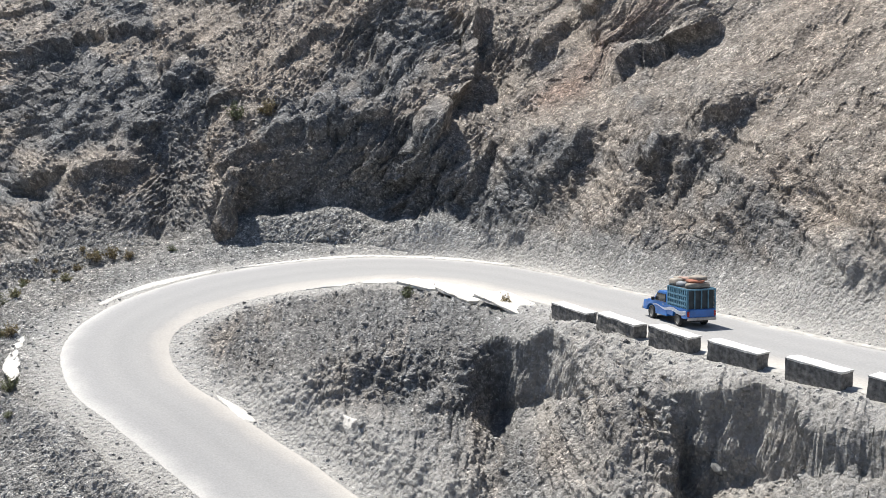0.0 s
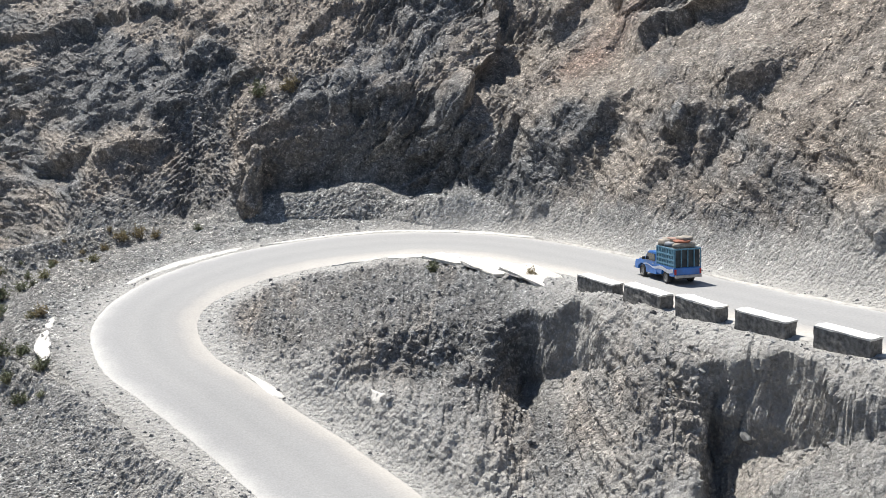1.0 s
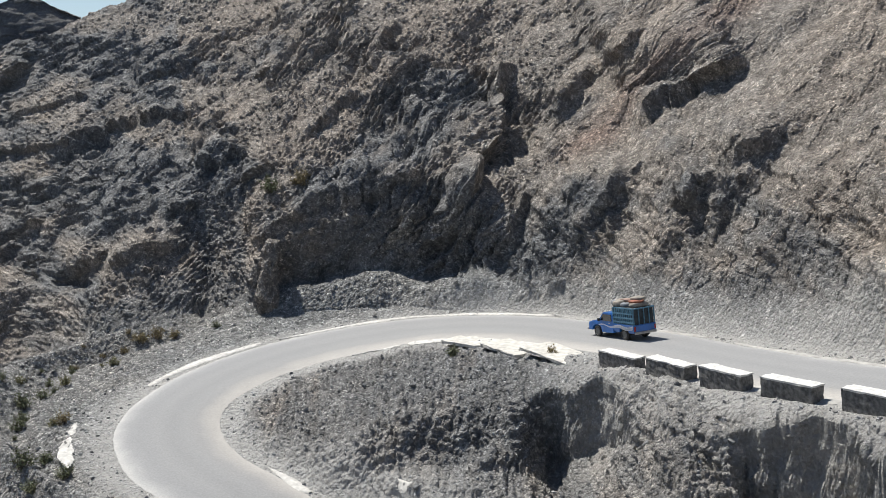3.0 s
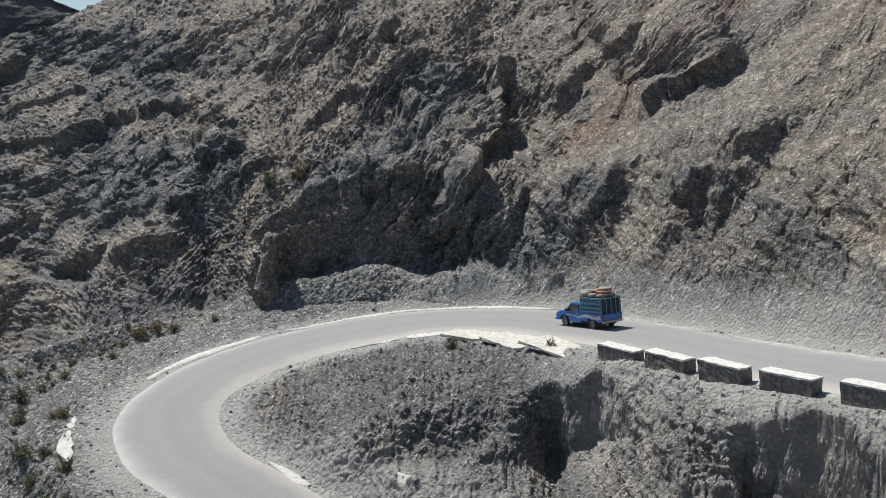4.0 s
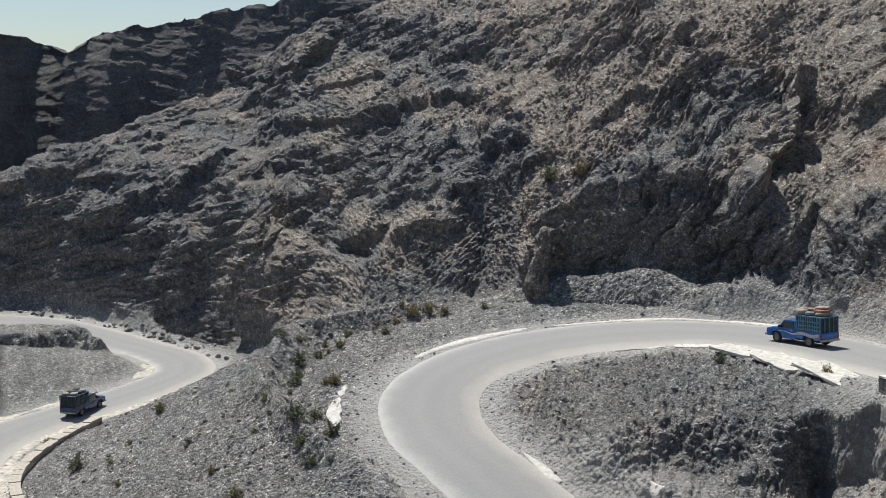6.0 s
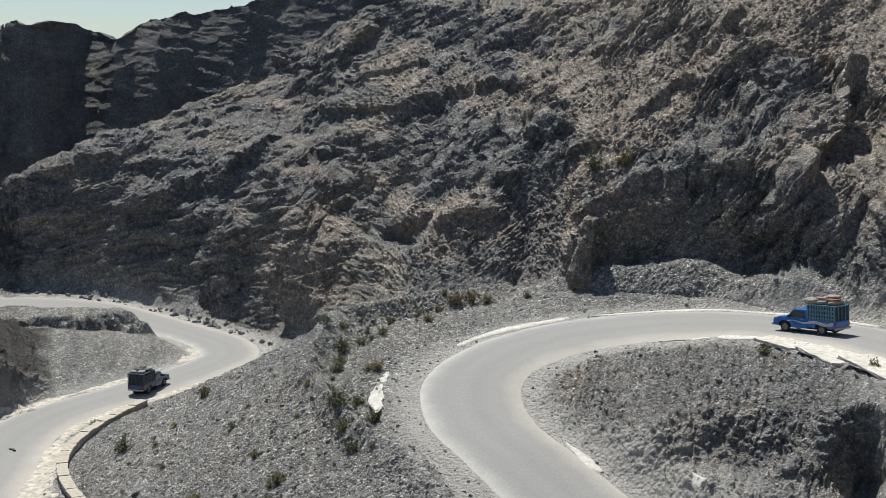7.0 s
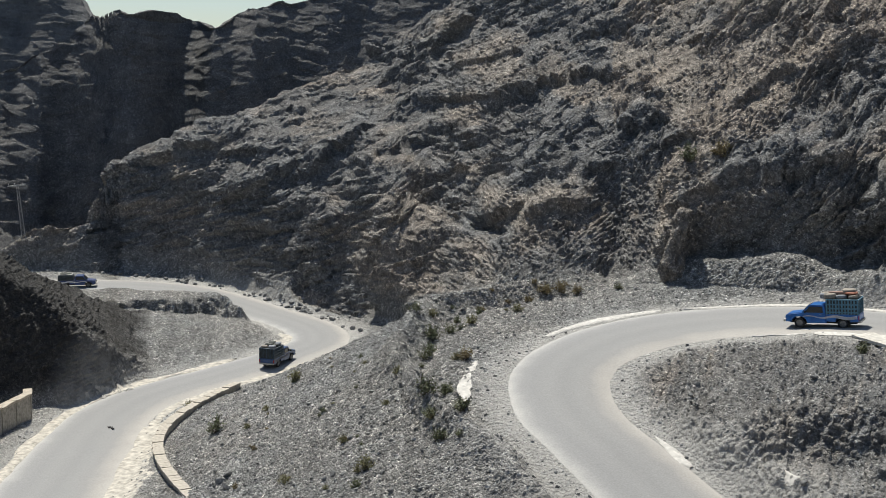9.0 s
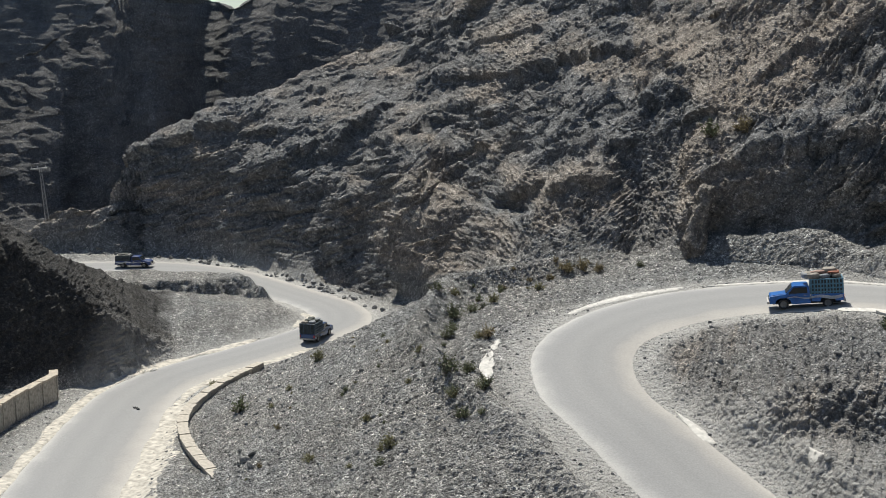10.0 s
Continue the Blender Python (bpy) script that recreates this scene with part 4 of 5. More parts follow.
def pickup(label, body_col, rack_col, load, canopy=False, stripe_col=(0.74, 0.77, 0.80)):
    """A small loaded pickup; x ahead, on the ground at its middle."""
    car = tagged(new("pickup_truck"), label, "pickup truck")
    blue, rack_m = paint("truck_paint", body_col), plain("painted_rack", rack_col, 0.6, 0.3)
    stripe_m = plain("pale_side_stripe", stripe_col, 0.5, 0.12)
    W = 0.84
    cab = prism([(2.42, 0.42), (2.46, 0.72), (2.40, 0.92), (1.35, 1.04), (0.86, 1.56), (0.72, 1.62), (-0.12, 1.62), (-0.22, 1.55), (-0.30, 0.98), (-0.30, 0.36),
                 (0.95, 0.34), (1.05, 0.62), (1.28, 0.78), (1.72, 0.78), (1.96, 0.62), (2.06, 0.40)], -W, W, 0.03, 0.10)
    body = part("cab", cab, blue, car)
    hood = prism([(2.36, 0.925), (1.40, 1.045), (1.40, 1.065), (2.30, 0.965)], -0.62, 0.62, 0.012)
    part("hood", hood, blue, car)
    part("windscreen", prism([(1.30, 1.10), (0.90, 1.54), (0.92, 1.56), (1.33, 1.11)], -0.66, 0.66), GLASS, car)
    for sgn, nm in ((1, "side_window"), (-1, "side_window")):
        y = sgn * (W - 0.055)
        part(nm, prism([(1.12, 1.08), (0.80, 1.50), (-0.08, 1.50), (-0.12, 1.08)], y - 0.028, y + 0.03), GLASS, car)
        part("mirror", box(1.05, 1.13, sgn * 0.86 - 0.02 * sgn, sgn * 1.02, 1.06, 1.24, 0.02) if sgn > 0 else box(1.05, 1.13, -1.02, -0.84, 1.06, 1.24, 0.02), RUBBER, car)
        part("door_handle", box(-0.02, 0.14, min(sgn * 0.83, sgn * 0.87), max(sgn * 0.83, sgn * 0.87), 0.93, 0.97), STEEL, car)
        part("headlight", box(2.42, 2.485, sgn * 0.62 - 0.13, sgn * 0.62 + 0.13, 0.66, 0.84, 0.02), LAMP_CLEAR, car)
        part("tail_light", box(-2.52, -2.46, sgn * 0.76 - 0.06, sgn * 0.76 + 0.06, 0.62, 0.90, 0.01), LAMP_RED, car)
        # pale wave along the side
        bm = bmesh.new()
        rows = []
        for k in range(25):
            x = 1.25 - 3.65 * k / 24
            c = 0.80 + 0.06 * math.sin(k * 0.55) - 0.01 * (k > 12)
            t = 0.035 + 0.075 * smooth(4, 18, np.array(float(k)))
            rows.append([bm.verts.new((x, sgn * (W + 0.018), c - t)), bm.verts.new((x, sgn * (W + 0.018), c + t))])
        for a, b in zip(rows, rows[1:]):
            bm.faces.new((a[0], b[0], b[1], a[1]))
        bmesh.ops.solidify(bm, geom=bm.faces[:], thickness=0.012)
        part("side_stripe", bm, stripe_m, car)
    part("grille", box(2.44, 2.49, -0.46, 0.46, 0.64, 0.84, 0.015), RUBBER, car)
    part("front_bumper", box(2.42, 2.60, -0.84, 0.84, 0.40, 0.58, 0.04), STEEL, car)
    part("rear_bumper", box(-2.62, -2.46, -0.80, 0.80, 0.42, 0.58, 0.03), STEEL, car)
    bed = prism([(-0.36, 0.50), (-0.36, 1.00), (-2.48, 1.00), (-2.48, 0.50), (-1.95, 0.48), (-1.86, 0.70), (-1.66, 0.82), (-1.22, 0.82), (-1.02, 0.70), (-0.93, 0.46)], -W, W, 0.02)
    part("cargo_bed", bed, blue, car)
    part("tailgate", box(-2.525, -2.485, -0.70, 0.70, 0.56, 0.97, 0.012), blue, car)
    part("chassis", box(-2.3, 2.2, -0.5, 0.5, 0.30, 0.45, 0.02), RUBBER, car)
    wheels = []
    tyre0 = rim0 = None
    for x in (1.50, -1.44):
        for y in (0.72, -0.72):
            w = new("wheel")
            w.parent = car
            w.matrix_basis = pose(x, y, 0.355)
            if tyre0 is None:
                tyre0, rim0 = part("tyre", wheel_bm("tyre"), RUBBER, w), part("rim", wheel_bm("rim"), RIM, w)
            else:
                share("tyre", tyre0, w, Matrix()), share("rim", rim0, w, Matrix())
            wheels.append((w, x, y))
    x0, x1, top = -2.46, -0.36, 2.02 if not canopy else 1.72
    if canopy:
        part("canopy", prism([(-0.40, 1.01), (-0.46, 1.66), (-0.60, 1.74), (-2.36, 1.74), (-2.48, 1.66), (-2.50, 1.01)], -W + 0.02, W - 0.02, 0.05, 0.04), TARP, car, "dark canvas canopy")
        part("roof_rack", box(-2.3, -0.6, -0.68, 0.68, 1.77, 1.82, 0.01), STEEL, car)
    else:
        for sgn in (1, -1):
            y = sgn * (W - 0.03)
            rack = part("rack_side", box(x0, x1, y - 0.025, y + 0.025, top - 0.05, top + 0.03, 0.008), rack_m, car)
            for k in range(6):
                x = x0 + 0.03 + (x1 - x0 - 0.06) * k / 5
                part("rack_post", box(x - 0.035, x + 0.035, y - 0.03, y + 0.03, 1.0, top - 0.05), rack_m, rack)
            for z in (1.14, 1.40, 1.68):
                part("rack_rail", box(x0, x1, y - 0.02, y + 0.034, z - 0.045, z + 0.045), rack_m, rack)
            for k in range(5):
                x = x0 + 0.03 + (x1 - x0 - 0.06) * (k + 0.5) / 5
                part("rack_slat", box(x - 0.05, x + 0.05, y - 0.018, y + 0.022, 1.0, top - 0.05), rack_m, rack)
        gate = part("rear_rack", box(x0 - 0.05, x0 + 0.01, -W + 0.02, W - 0.02, top - 0.06, top + 0.02, 0.008), rack_m, car)
        for k in range(5):
            y = -W + 0.06 + (2 * W - 0.12) * k / 4
            part("rack_post", box(x0 - 0.045, x0 + 0.005, y - 0.03, y + 0.03, 1.0, top - 0.06), rack_m, gate)
        part("tarpaulin", box(x0 + 0.03, x1 - 0.05, -W + 0.08, W - 0.08, 0.95, top + 0.02, 0.06), TARP, car, "dark tarpaulin over the cargo")
        part("front_board", box(x1 - 0.02, x1 + 0.04, -W + 0.02, W - 0.02, 1.0, top + 0.02, 0.01), rack_m, car)
    for i, (x, y, z, l, w, h, turn, col) in enumerate(load):
        m = plain("load_cloth", col, 0.85, 0.3, 5.0, bump_by=0.04)
        ob = part("load_bag", sack(l, w, h, i * 3.1), m, car)
        ob.matrix_basis = pose(x, y, z, 0, 0, turn)
    return car, wheels


TAN, PINK, GREY, OLIVE, RUST = (0.27, 0.24, 0.20), (0.30, 0.20, 0.16), (0.24, 0.25, 0.26), (0.06, 0.065, 0.055), (0.26, 0.10, 0.06)
truck_a = pickup("bright blue pickup with a slatted blue rack, piled with tan bundles", (0.010, 0.125, 0.42), (0.085, 0.20, 0.28),
                 [(-0.1, 0.0, 2.2, 0.6, 1.2, 0.4, 5, GREY), (-1.7, -0.2, 2.5, 0.9, 0.8, 0.3, 15, TAN), (-0.55, 0.35, 2.2, 0.85, 0.75, 0.44, 10, TAN), (-0.6, -0.36, 2.17, 0.75, 0.7, 0.34, -12, TAN), (-1.3, 0.4, 2.16, 0.7, 0.6, 0.32, 30, GREY),
                  (-1.35, -0.3, 2.2, 0.8, 0.7, 0.38, 0, PINK), (-2.05, 0.0, 2.17, 0.6, 1.3, 0.32, 0, TAN), (-1.0, 0.0, 2.40, 1.3, 0.45, 0.18, 8, PINK),
                  (-1.9, 0.05, 2.38, 0.8, 0.9, 0.16, -4, RUST), (-0.25, 0.1, 2.36, 0.6, 0.5, 0.18, 60, TAN)])
truck_b = pickup("dark blue pickup with a slatted rack and dark bundles on top", (0.010, 0.05, 0.15), (0.03, 0.055, 0.08),
                 [(-0.6, 0.3, 2.17, 0.8, 0.7, 0.36, 10, OLIVE), (-0.65, -0.4, 2.17, 0.8, 0.6, 0.34, 20, GREY), (-1.4, 0.25, 2.17, 0.8, 0.8, 0.34, 0, OLIVE),
                  (-1.95, -0.35, 2.14, 0.7, 0.7, 0.26, 0, GREY), (-1.3, -0.4, 2.15, 0.6, 0.6, 0.3, 40, OLIVE), (-2.1, 0.4, 2.14, 0.5, 0.6, 0.24, 0, TAN)],
                 stripe_col=(0.10, 0.12, 0.16))
truck_c = pickup("dark blue pickup with a dark canvas canopy and white stripe", (0.015, 0.045, 0.16), (0.05, 0.06, 0.08), [(-1.5, 0, 1.88, 1.6, 1.1, 0.16, 0, OLIVE)], canopy=True,
                 stripe_col=(0.7, 0.72, 0.75))

# ---- utility pole on the mound where the valley turns ----
px, py, pz = ground_seen(42.9, -7.4)
pole = tagged(new("utility_pole"), "grey lattice utility pole with a tilted crossarm on a pale mound", "utility pole")
pole.matrix_basis = pose(px, py, pz - 0.3, 0, -4, 40)
for sx, sy in ((-1, -1), (-1, 1), (1, -1), (1, 1)):
    part("pole_leg", rod((sx * 0.26, sy * 0.26, 0), (sx * 0.14, sy * 0.14, 8.6), 0.05, 0.04), STEEL, pole)
for k in range(12):
    a, b = 0.26 - 0.01 * k, 0.7 * k
    part("brace", rod((-a, -a, b), (a, -a, b + 0.7), 0.025), STEEL, pole)
    part("brace", rod((a, a, b), (-a, a, b + 0.7), 0.025), STEEL, pole)
part("crossarm", box(-1.4, 1.0, -0.1, 0.1, 8.3, 8.5, 0.02), STEEL, pole)
for x in (-1.2, -0.4, 0.8):
    part("insulator", rod((x, 0, 8.5), (x, 0, 8.8), 0.07, 0.05), WHITE, pole)

# ---- shrubs ----
LEAF = [plain("grey_green_leaf", (0.155, 0.17, 0.09), 0.8, 0.35, 9.0, bump_by=0), plain("dry_olive_leaf", (0.25, 0.235, 0.12), 0.85, 0.35, 9.0, bump_by=0),
        plain("dry_straw", (0.26, 0.21, 0.11), 0.9, 0.3, 9.0, bump_by=0)]
TWIG = plain("brown_twig", (0.12, 0.09, 0.065), 0.9, 0.3)


def shrub(seed, leaf, label):
    """A low desert shrub about 1 m across: many thin stems with small leaves."""
    rnd = random.Random(seed)
    ob = tagged(new("shrub"), label, "shrub", "desert shrubs")
    stems, leaves = bmesh.new(), bmesh.new()
    for _ in range(34):
        a, lean = rnd.uniform(0, 6.283), rnd.uniform(0.1, 1.25)
        length = rnd.uniform(0.35, 0.62) * (1.15 - 0.35 * lean)
        d = Vector((math.cos(a) * math.sin(lean), math.sin(a) * math.sin(lean), math.cos(lean)))
        base = Vector((rnd.gauss(0, 0.07), rnd.gauss(0, 0.07), -0.05))
        tip = base + d * length + Vector((0, 0, 0.05))
        rod(base, tip, 0.010, 0.004, 3, stems)
        for _ in range(13):
            p = base.lerp(tip, rnd.uniform(0.35, 1.08)) + Vector([rnd.gauss(0, 0.045) for _ in range(3)])
            u, v = [Vector([rnd.gauss(0, 1) for _ in range(3)]).normalized() for _ in range(2)]
            w = rnd.uniform(0.022, 0.05)
            vs = [leaves.verts.new(p + o) for o in (-u * w * 1.5, v * w * 0.6, u * w * 1.5, -v * w * 0.6)]
            leaves.faces.new(vs)
    part("stem", stems, TWIG, ob)
    part("foliage", leaves, LEAF[leaf], ob)
    return ob


KINDS = [shrub(1, 0, "grey-green desert shrub on the gravel slope"), shrub(2, 1, "dry olive desert shrub among stones"), shrub(3, 2, "straw-coloured tuft of dry grass on gravel"),
         shrub(4, 0, "dense grey-green desert shrub on stony ground")]
SHRUBS = [(33.99, -17.2, 1.7, 3), (29.9, -14.75, 1.4, 1), (35.3, -15.85, 1.2, 1), (30.6, -19.8, 1.0, 1), (26.3, -19.2, 1.2, 1), (26.9, -20.1, 0.8, 0), (27.5, -17.9, 0.8, 1),
          (23.2, -13.8, 1.3, 0), (23.2, -15.5, 1.5, 3), (22.9, -16.7, 0.9, 1), (22.3, -17.8, 1.0, 0), (21.2, -13.8, 1.3, 2), (18.5, -11.3, 1.1, 1), (13.4, -10.1, 1.0, 0),
          (10.2, -3.6, 2.2, 0), (8.6, -3.3, 2.0, 2), (22.2, -10.2, 1.5, 0), (24.7, -14.5, 0.9, 1), (1.5, -12.5, 1.2, 0), (22.9, -12.8, 1.5, 3), (21.9, -12.5, 1.4, 0),
          (20.9, -12.0, 1.1, 1), (17.2, -10.4, 1.6, 2), (16.3, -10.3, 1.5, 2), (15.5, -10.4, 1.2, 2), (-3.6, -12.7, 0.9, 2), (31.5, -16.2, 0.7, 1), (28.6, -16.4, 0.6, 0)]
placed = []
spread = random.Random(8)
for _ in range(15):
    SHRUBS.append((spread.uniform(21.0, 25.0), spread.uniform(-18, -11), spread.uniform(0.5, 1.3), spread.choice([0, 0, 1, 3])))
for _ in range(22):
    SHRUBS.append((spread.uniform(25, 34), spread.uniform(-21, -13.5), spread.uniform(0.3, 0.7), spread.choice([0, 1, 1, 2])))
for _ in range(12):
    SHRUBS.append((spread.uniform(14, 24), spread.uniform(-11.5, -9.8), spread.uniform(0.4, 0.9), spread.choice([0, 1, 2])))
ROAD_CLEAR = np.vstack([fine_u[::2], fine_l[::2]])
for az, el, size, kind in SHRUBS:
    x, y, z = ground_seen(az, el)
    if np.min(np.hypot(ROAD_CLEAR[:, 0] - x, ROAD_CLEAR[:, 1] - y) - ROAD_CLEAR[:, 3]) < 1.5:
        continue
    size *= 1.2
    m = pose(x, y, z - 0.04, 0, 0, spread.uniform(0, 360))
    if kind not in placed:
        placed.append(kind)
        KINDS[kind].scale = (1, 1, 1)
        ob = KINDS[kind]
        ob.matrix_basis = m @ Matrix.Scale(size, 4)
    else:
        ob = copy_thing(KINDS[kind], m)
        ob.scale = (size, size, size * spread.uniform(0.75, 1.1))

# ---- boulders and loose stones ----


def boulder_mesh(seed):
    bm = bmesh.new()
    bmesh.ops.create_icosphere(bm, subdivisions=2, radius=0.5)
    rnd = random.Random(seed)
    cuts = [(Vector([rnd.gauss(0, 1) for _ in range(3)]).normalized(), rnd.uniform(0.26, 0.42)) for _ in range(9)]
    for v in bm.verts:
        for nrm, d in cuts:
            k = v.co.dot(nrm) - d
            if k > 0:
                v.co -= nrm * k
        v.co += Vector(noise.noise_vector(v.co * 5 + Vector((seed, 0, 0)))) * 0.02
    me = bpy.data.meshes.new("boulder")
    bm.to_mesh(me)
    bm.free()
    me.materials.append(STONE)
    return me


BOULDERS = [boulder_mesh(k) for k in range(7)]


def boulder(x, y, size, rnd, label, group):
    ob = new("boulder", rnd.choice(BOULDERS))
    ob.matrix_basis = pose(x, y, height_at(x, y) + 0.10 * size, rnd.uniform(0, 40), rnd.uniform(0, 40), rnd.uniform(0, 360))
    ob.scale = (size, size * rnd.uniform(0.6, 1), size * rnd.uniform(0.5, 0.8))
    return tagged(ob, label, "boulder", group)


rnd = random.Random(31)
for _ in range(46):
    k = rnd.randrange(90, len(FOOT) - 12)
    d = rnd.uniform(-1.2, 1.6)
    f = FOOT[k % len(FOOT)]
    r = math.hypot(f[0], f[1])
    boulder(f[0] * (1 - d / r), f[1] * (1 - d / r), rnd.uniform(0.35, 1.0), rnd, "grey angular boulder fallen at the cliff's foot", "fallen boulders")
for az, el, size in ((27.0, -12.3, 0.9), (26.6, -12.4, 0.8), (27.5, -12.2, 0.7), (-14.9, -20.4, 1.1), (33.9, -19.6, 1.0), (33.6, -19.9, 0.8), (33.5, -19.3, 0.9), (3.9, -18.9, 0.45), (6.1, -18.6, 0.4),
                     (4.4, -20.6, 0.4), (1.6, -21.8, 0.5), (9.7, -18.2, 0.35)):
    x, y, z = ground_seen(az, el)
    boulder(x, y, size, rnd, "grey angular boulder lying on gravel", "scattered boulders")


field = random.Random(77)
for az0, az1, el0, el1, count in ((24.5, 34, -20.5, -13, 34), (-7, 11, -15.5, -12.3, 22), (-1, 11, -9.6, -8.4, 26), (11.5, 15, -9.2, -6.5, 14), (-14, -7, -19, -14.6, 16), (20, 24, -18, -11, 16)):
    for _ in range(count):
        x, y, z = ground_seen(field.uniform(az0, az1), field.uniform(el0, el1))
        if np.min(np.hypot(ROAD_CLEAR[:, 0] - x, ROAD_CLEAR[:, 1] - y) - ROAD_CLEAR[:, 3]) > 0.8:
            boulder(x, y, field.uniform(0.2, 0.55), field, "small grey angular boulder lying on gravel", "scattered boulders")


def loose_stones(count, seed):
    """Uncountable small stones on verges, slopes and rubble."""
    g = np.random.default_rng(seed)
    az = g.uniform(-22, 46, count * 2)
    r = g.uniform(44, 100, count * 2)
    x, y = -np.sin(np.radians(az)) * r, np.cos(np.radians(az)) * r
    near = np.full(len(x), 1e9)
    for q in ROAD_CLEAR[::3]:
        near = np.minimum(near, np.hypot(q[0] - x, q[1] - y) - q[3])
    keep = (near > 0.4) & (r < np.interp(az, FOOT_AZ, FOOT_R) - 0.5)
    x, y, az, r = x[keep][:count], y[keep][:count], az[keep][:count], r[keep][:count]
    cube = np.array([(-1, -1, -1), (1, -1, -1), (1, 1, -1), (-1, 1, -1), (-0.7, -0.7, 1), (0.7, -0.7, 1), (0.7, 0.7, 1), (-0.7, 0.7, 1)], float)
    faces = np.array([(0, 3, 2, 1), (4, 5, 6, 7), (0, 1, 5, 4), (1, 2, 6, 5), (2, 3, 7, 6), (3, 0, 4, 7)])
    size = 0.022 + 0.10 * g.random(len(x)) ** 5
    V, F = [], []
    for i in range(len(x)):
        rr, zz = column(az[i])
        k = min(max(int(np.argmin(np.abs(rr - r[i]))), 4), len(rr) - 5)
        if abs(zz[k + 3] - zz[k - 3]) > 0.55 * abs(rr[k + 3] - rr[k - 3]):
            continue
        turn, tip = g.uniform(0, 6.28), g.uniform(-0.5, 0.5)
        c, s, ct, st = math.cos(turn), math.sin(turn), math.cos(tip), math.sin(tip)
        v = cube * (1 + g.uniform(-0.5, 0.4, (8, 3))) * size[i] * np.array([1.2, 0.85, 0.7])
        v = np.stack([v[:, 0] * ct + v[:, 2] * st, v[:, 1], v[:, 2] * ct - v[:, 0] * st], 1)
        V.append(np.stack([v[:, 0] * c - v[:, 1] * s + x[i], v[:, 0] * s + v[:, 1] * c + y[i], v[:, 2] + zz[k]], 1))
        F.append(faces + 8 * (len(V) - 1))
    me = bpy.data.meshes.new("loose_stones")
    me.from_pydata(np.concatenate(V).tolist(), [], np.concatenate(F).tolist())
    m, n, l, b = material("loose_stone", 0.95)
    geo = n.new("ShaderNodeNewGeometry")
    ramp = n.new("ShaderNodeValToRGB")
    ramp.color_ramp.elements[0].color, ramp.color_ramp.elements[1].color = (0.10, 0.10, 0.10, 1), (0.40, 0.39, 0.37, 1)
    l.new(geo.outputs["Random Per Island"], ramp.inputs[0])
    l.new(ramp.outputs[0], b.inputs["Base Color"])
    me.materials.append(m)
    return tagged(new("loose_stones", me), "loose grey stones strewn over verges and slopes", "stones", kind="stuff")


loose_stones(14000, 4)

# ---- scraps on the valley road ----
where, turn, _ = on_road(fine_l, ARC_L, 58.0, 1.2)
scrap = tagged(new("tyre_scrap"), "black scrap of tyre lying on the asphalt", "tyre scrap")
scrap.matrix_basis = pose(where.x, where.y, where.z + 0.07, 0, 0, turn + 30)
part("tread_strip", rough_box(-0.35, 0.25, -0.09, 0.09, 0, 0.10, 3, 0.05, 77), RUBBER, scrap)
part("torn_end", rough_box(0.2, 0.55, -0.02, 0.20, 0, 0.06, 3, 0.05, 78), RUBBER, scrap)

# ---- rubble heap at the far bend ----
heap_rnd = random.Random(12)
for _ in range(110):
    az, r = heap_rnd.uniform(26.8, 41.2), heap_rnd.uniform(-1.5, 2.0)
    r += float(np.interp(az, FOOT_AZ, FOOT_R)) - 1.0
    boulder(-math.sin(radians(az)) * r, math.cos(radians(az)) * r, heap_rnd.uniform(0.3, 1.0), heap_rnd, "grey angular boulder in the rubble beside the far bend", "rubble at the bend")

# ---- outcrops that stand clear of the slope ----

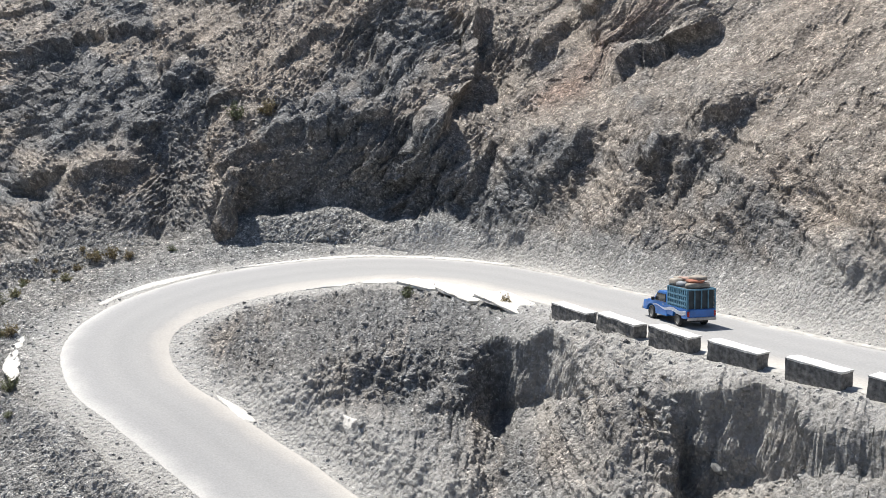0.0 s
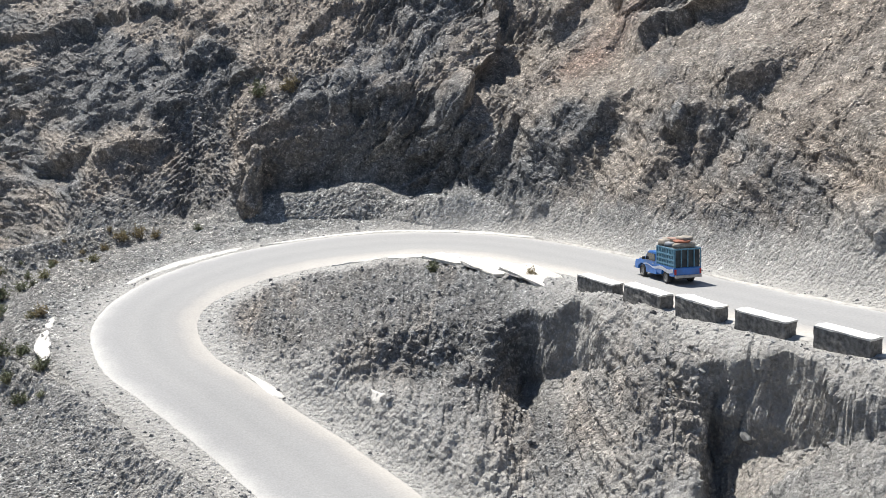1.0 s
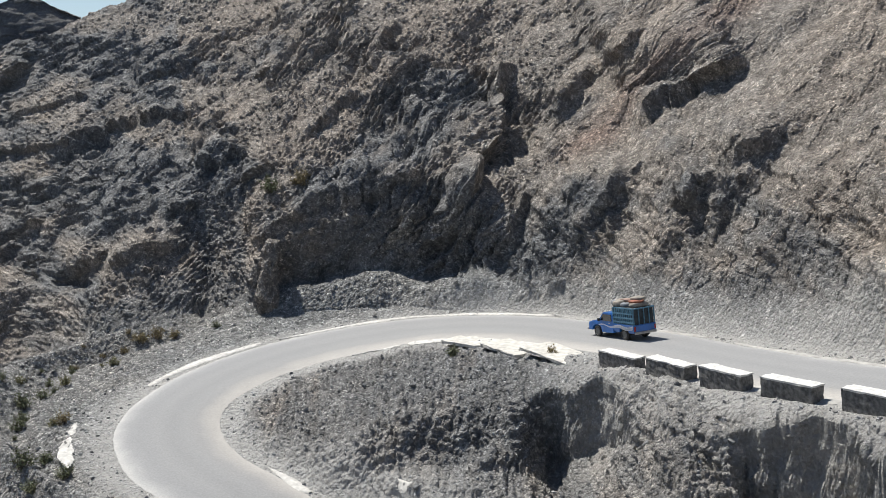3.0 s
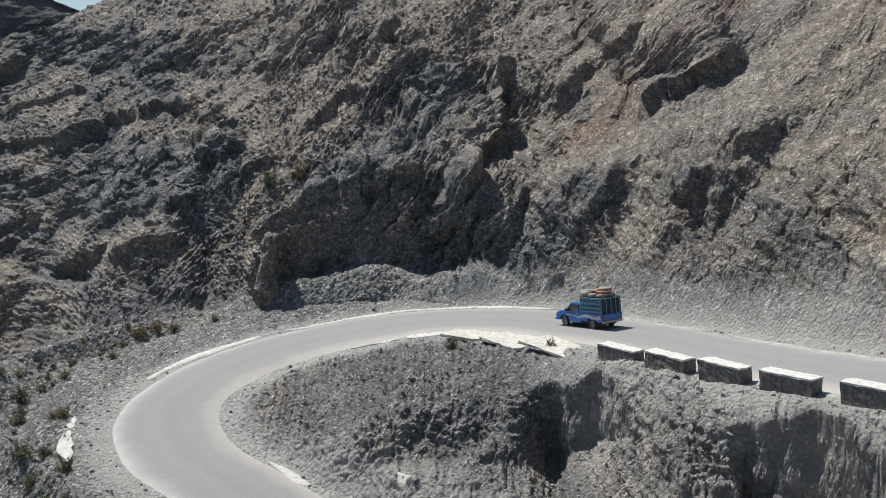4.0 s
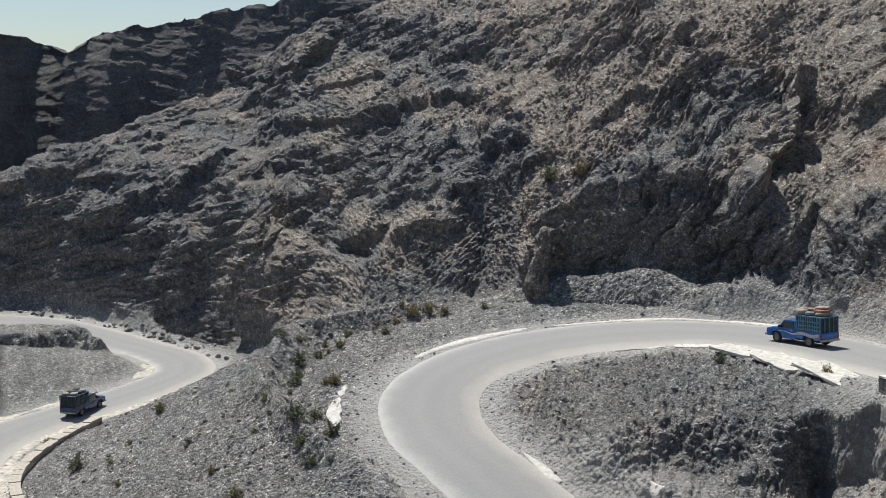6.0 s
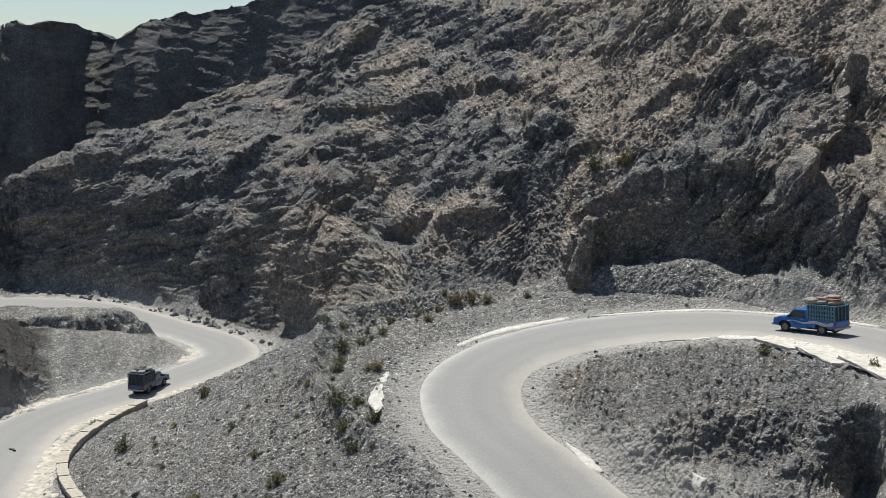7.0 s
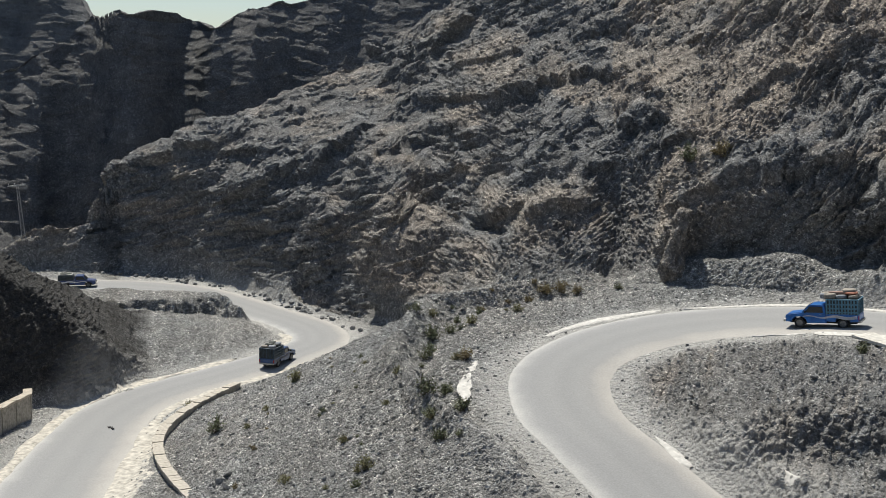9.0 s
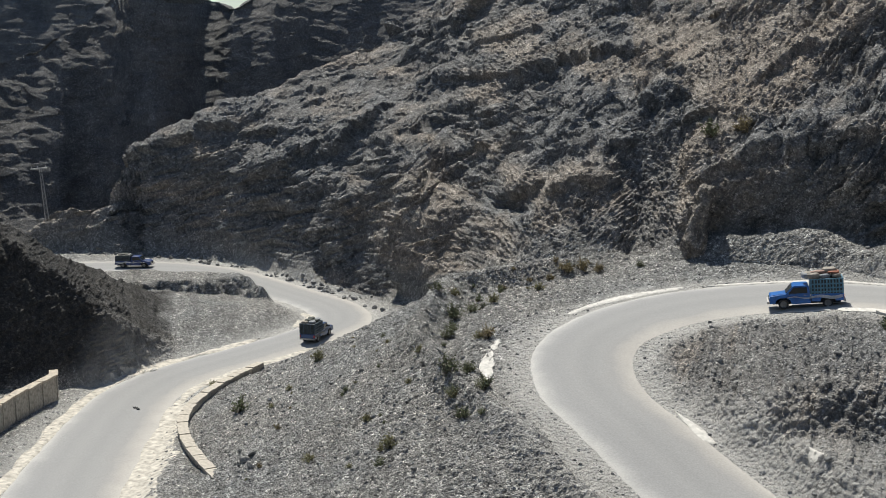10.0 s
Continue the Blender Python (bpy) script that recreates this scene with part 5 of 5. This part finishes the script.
def outcrop(az, behind, sunk, width, depth, height, lean, seed, label, layer=0.5, dip=35.0):
    """A rough tapering rock with tilted layers; lean: metres by which the top shifts to the right."""
    bm = bmesh.new()
    bmesh.ops.create_icosphere(bm, subdivisions=5, radius=1)
    c, s = math.cos(radians(dip)), math.sin(radians(dip))
    for v in bm.verts:
        q = Vector([math.copysign(abs(k) ** 0.5, k) for k in v.co])
        up = (q.z + 1) / 2
        p = Vector((q.x * width / 2 * (1.1 - 0.55 * up) + lean * up, q.y * depth / 2 * (1.15 - 0.5 * up), up * height))
        bed = ((-p.x * s + p.z * c) / layer + 0.6 * noise.noise(p * 0.5 + Vector((seed, 0, 0)))) % 1.0
        out = Vector((q.x, q.y, 0.2)).normalized()
        p += out * (0.28 * (bed - min(bed * 7, 1.0)) + 0.6 * noise.noise(p * 0.55 + Vector((seed, 2, 0))) + 0.32 * noise.noise(p * 1.7 + Vector((0, seed, 1))))
        p += Vector(noise.noise_vector(p * 4.0)) * 0.14
        v.co = p
    ob = part("rock_outcrop", bm, GROUND)
    for nm, value in (("rock", 1.0), ("tan", 0.85), ("block", 0.6)):
        ob.data.attributes.new(nm, "FLOAT", "POINT").data.foreach_set("value", [value] * len(ob.data.vertices))
    r = float(np.interp(az, FOOT_AZ, FOOT_R)) + behind
    z0 = float(np.interp(az, FOOT_AZ, FOOT[:, 2])) - sunk
    ob.matrix_basis = pose(-math.sin(radians(az)) * r, math.cos(radians(az)) * r, z0, 0, 0, az)
    return tagged(ob, label, "rock outcrop", "outcrops")


outcrop(11.0, 2.2, 1.0, 2.2, 4.5, 7.4, 1.3, 3, "tan jagged rock nose at the end of the dark cliff", 0.8, 70)

# ---- what moves ----


def drive(truck, line, arc, keys, ahead, veer=0.0):
    """Keys (seconds, place along the line, offset to the right); ahead: 1 with the line, -1 against it."""
    car, wheels = truck
    times = [k / 10 for k in range(101)]
    ks = np.array(keys)
    curve = np.polyfit(ks[:, 0], ks[:, 1], 3 if len(ks) > 4 else 1)
    side = np.polyfit(ks[:, 0], ks[:, 2], 2 if len(ks) > 4 else 1)
    rows, rolls = [], []
    for t in times:
        s, o = float(np.polyval(curve, t)), float(np.clip(np.polyval(side, t), -5, 5))
        where, turn, climb = on_road(line, arc, s, o)
        drift = math.degrees(math.atan2(-np.polyval(np.polyder(side), t), abs(np.polyval(np.polyder(curve), t)) + 1e-3)) * 0.6
        up = 0.02 + 0.05 * max(0, 1 - (o / 4) ** 2)
        rows.append((t, pose(where.x, where.y, where.z + up, 0, -climb * ahead, turn + (180 if ahead < 0 else 0) + drift * ahead + veer)))
        rolls.append((t, s))
    walk(car, rows[::5])
    for w, x, y in wheels:
        walk(w, [(t, pose(x, y, 0.355, 0, math.degrees((s - rolls[0][1]) * ahead / 0.355), 0)) for t, s in rolls])


def motions():
    drive(truck_a, fine_u, ARC_U, [(0, 135.5, -0.1), (1, 131.2, 0.1), (2.5, 125.8, 0.2), (3.2, 122.8, 0.0), (4.5, 117.7, -0.6), (5.5, 114.65, -0.2), (7.5, 109.35, 1.4), (8.5, 106.2, 2.6),
                                   (9, 104.6, 3.3), (10, 99.9, 4.2)], -1)
    drive(truck_b, fine_l, ARC_L, [(5.5, 75.94, 0.92), (7.5, 81.17, 0.8), (9, 84.4, 1.4), (10, 86.5, 1.8)], 1, 17.0)
    drive(truck_c, fine_l, ARC_L, [(8.5, 150.3, -2.6), (9, 148.2, -2.2), (10, 143.4, -0.9)], -1)


motions()
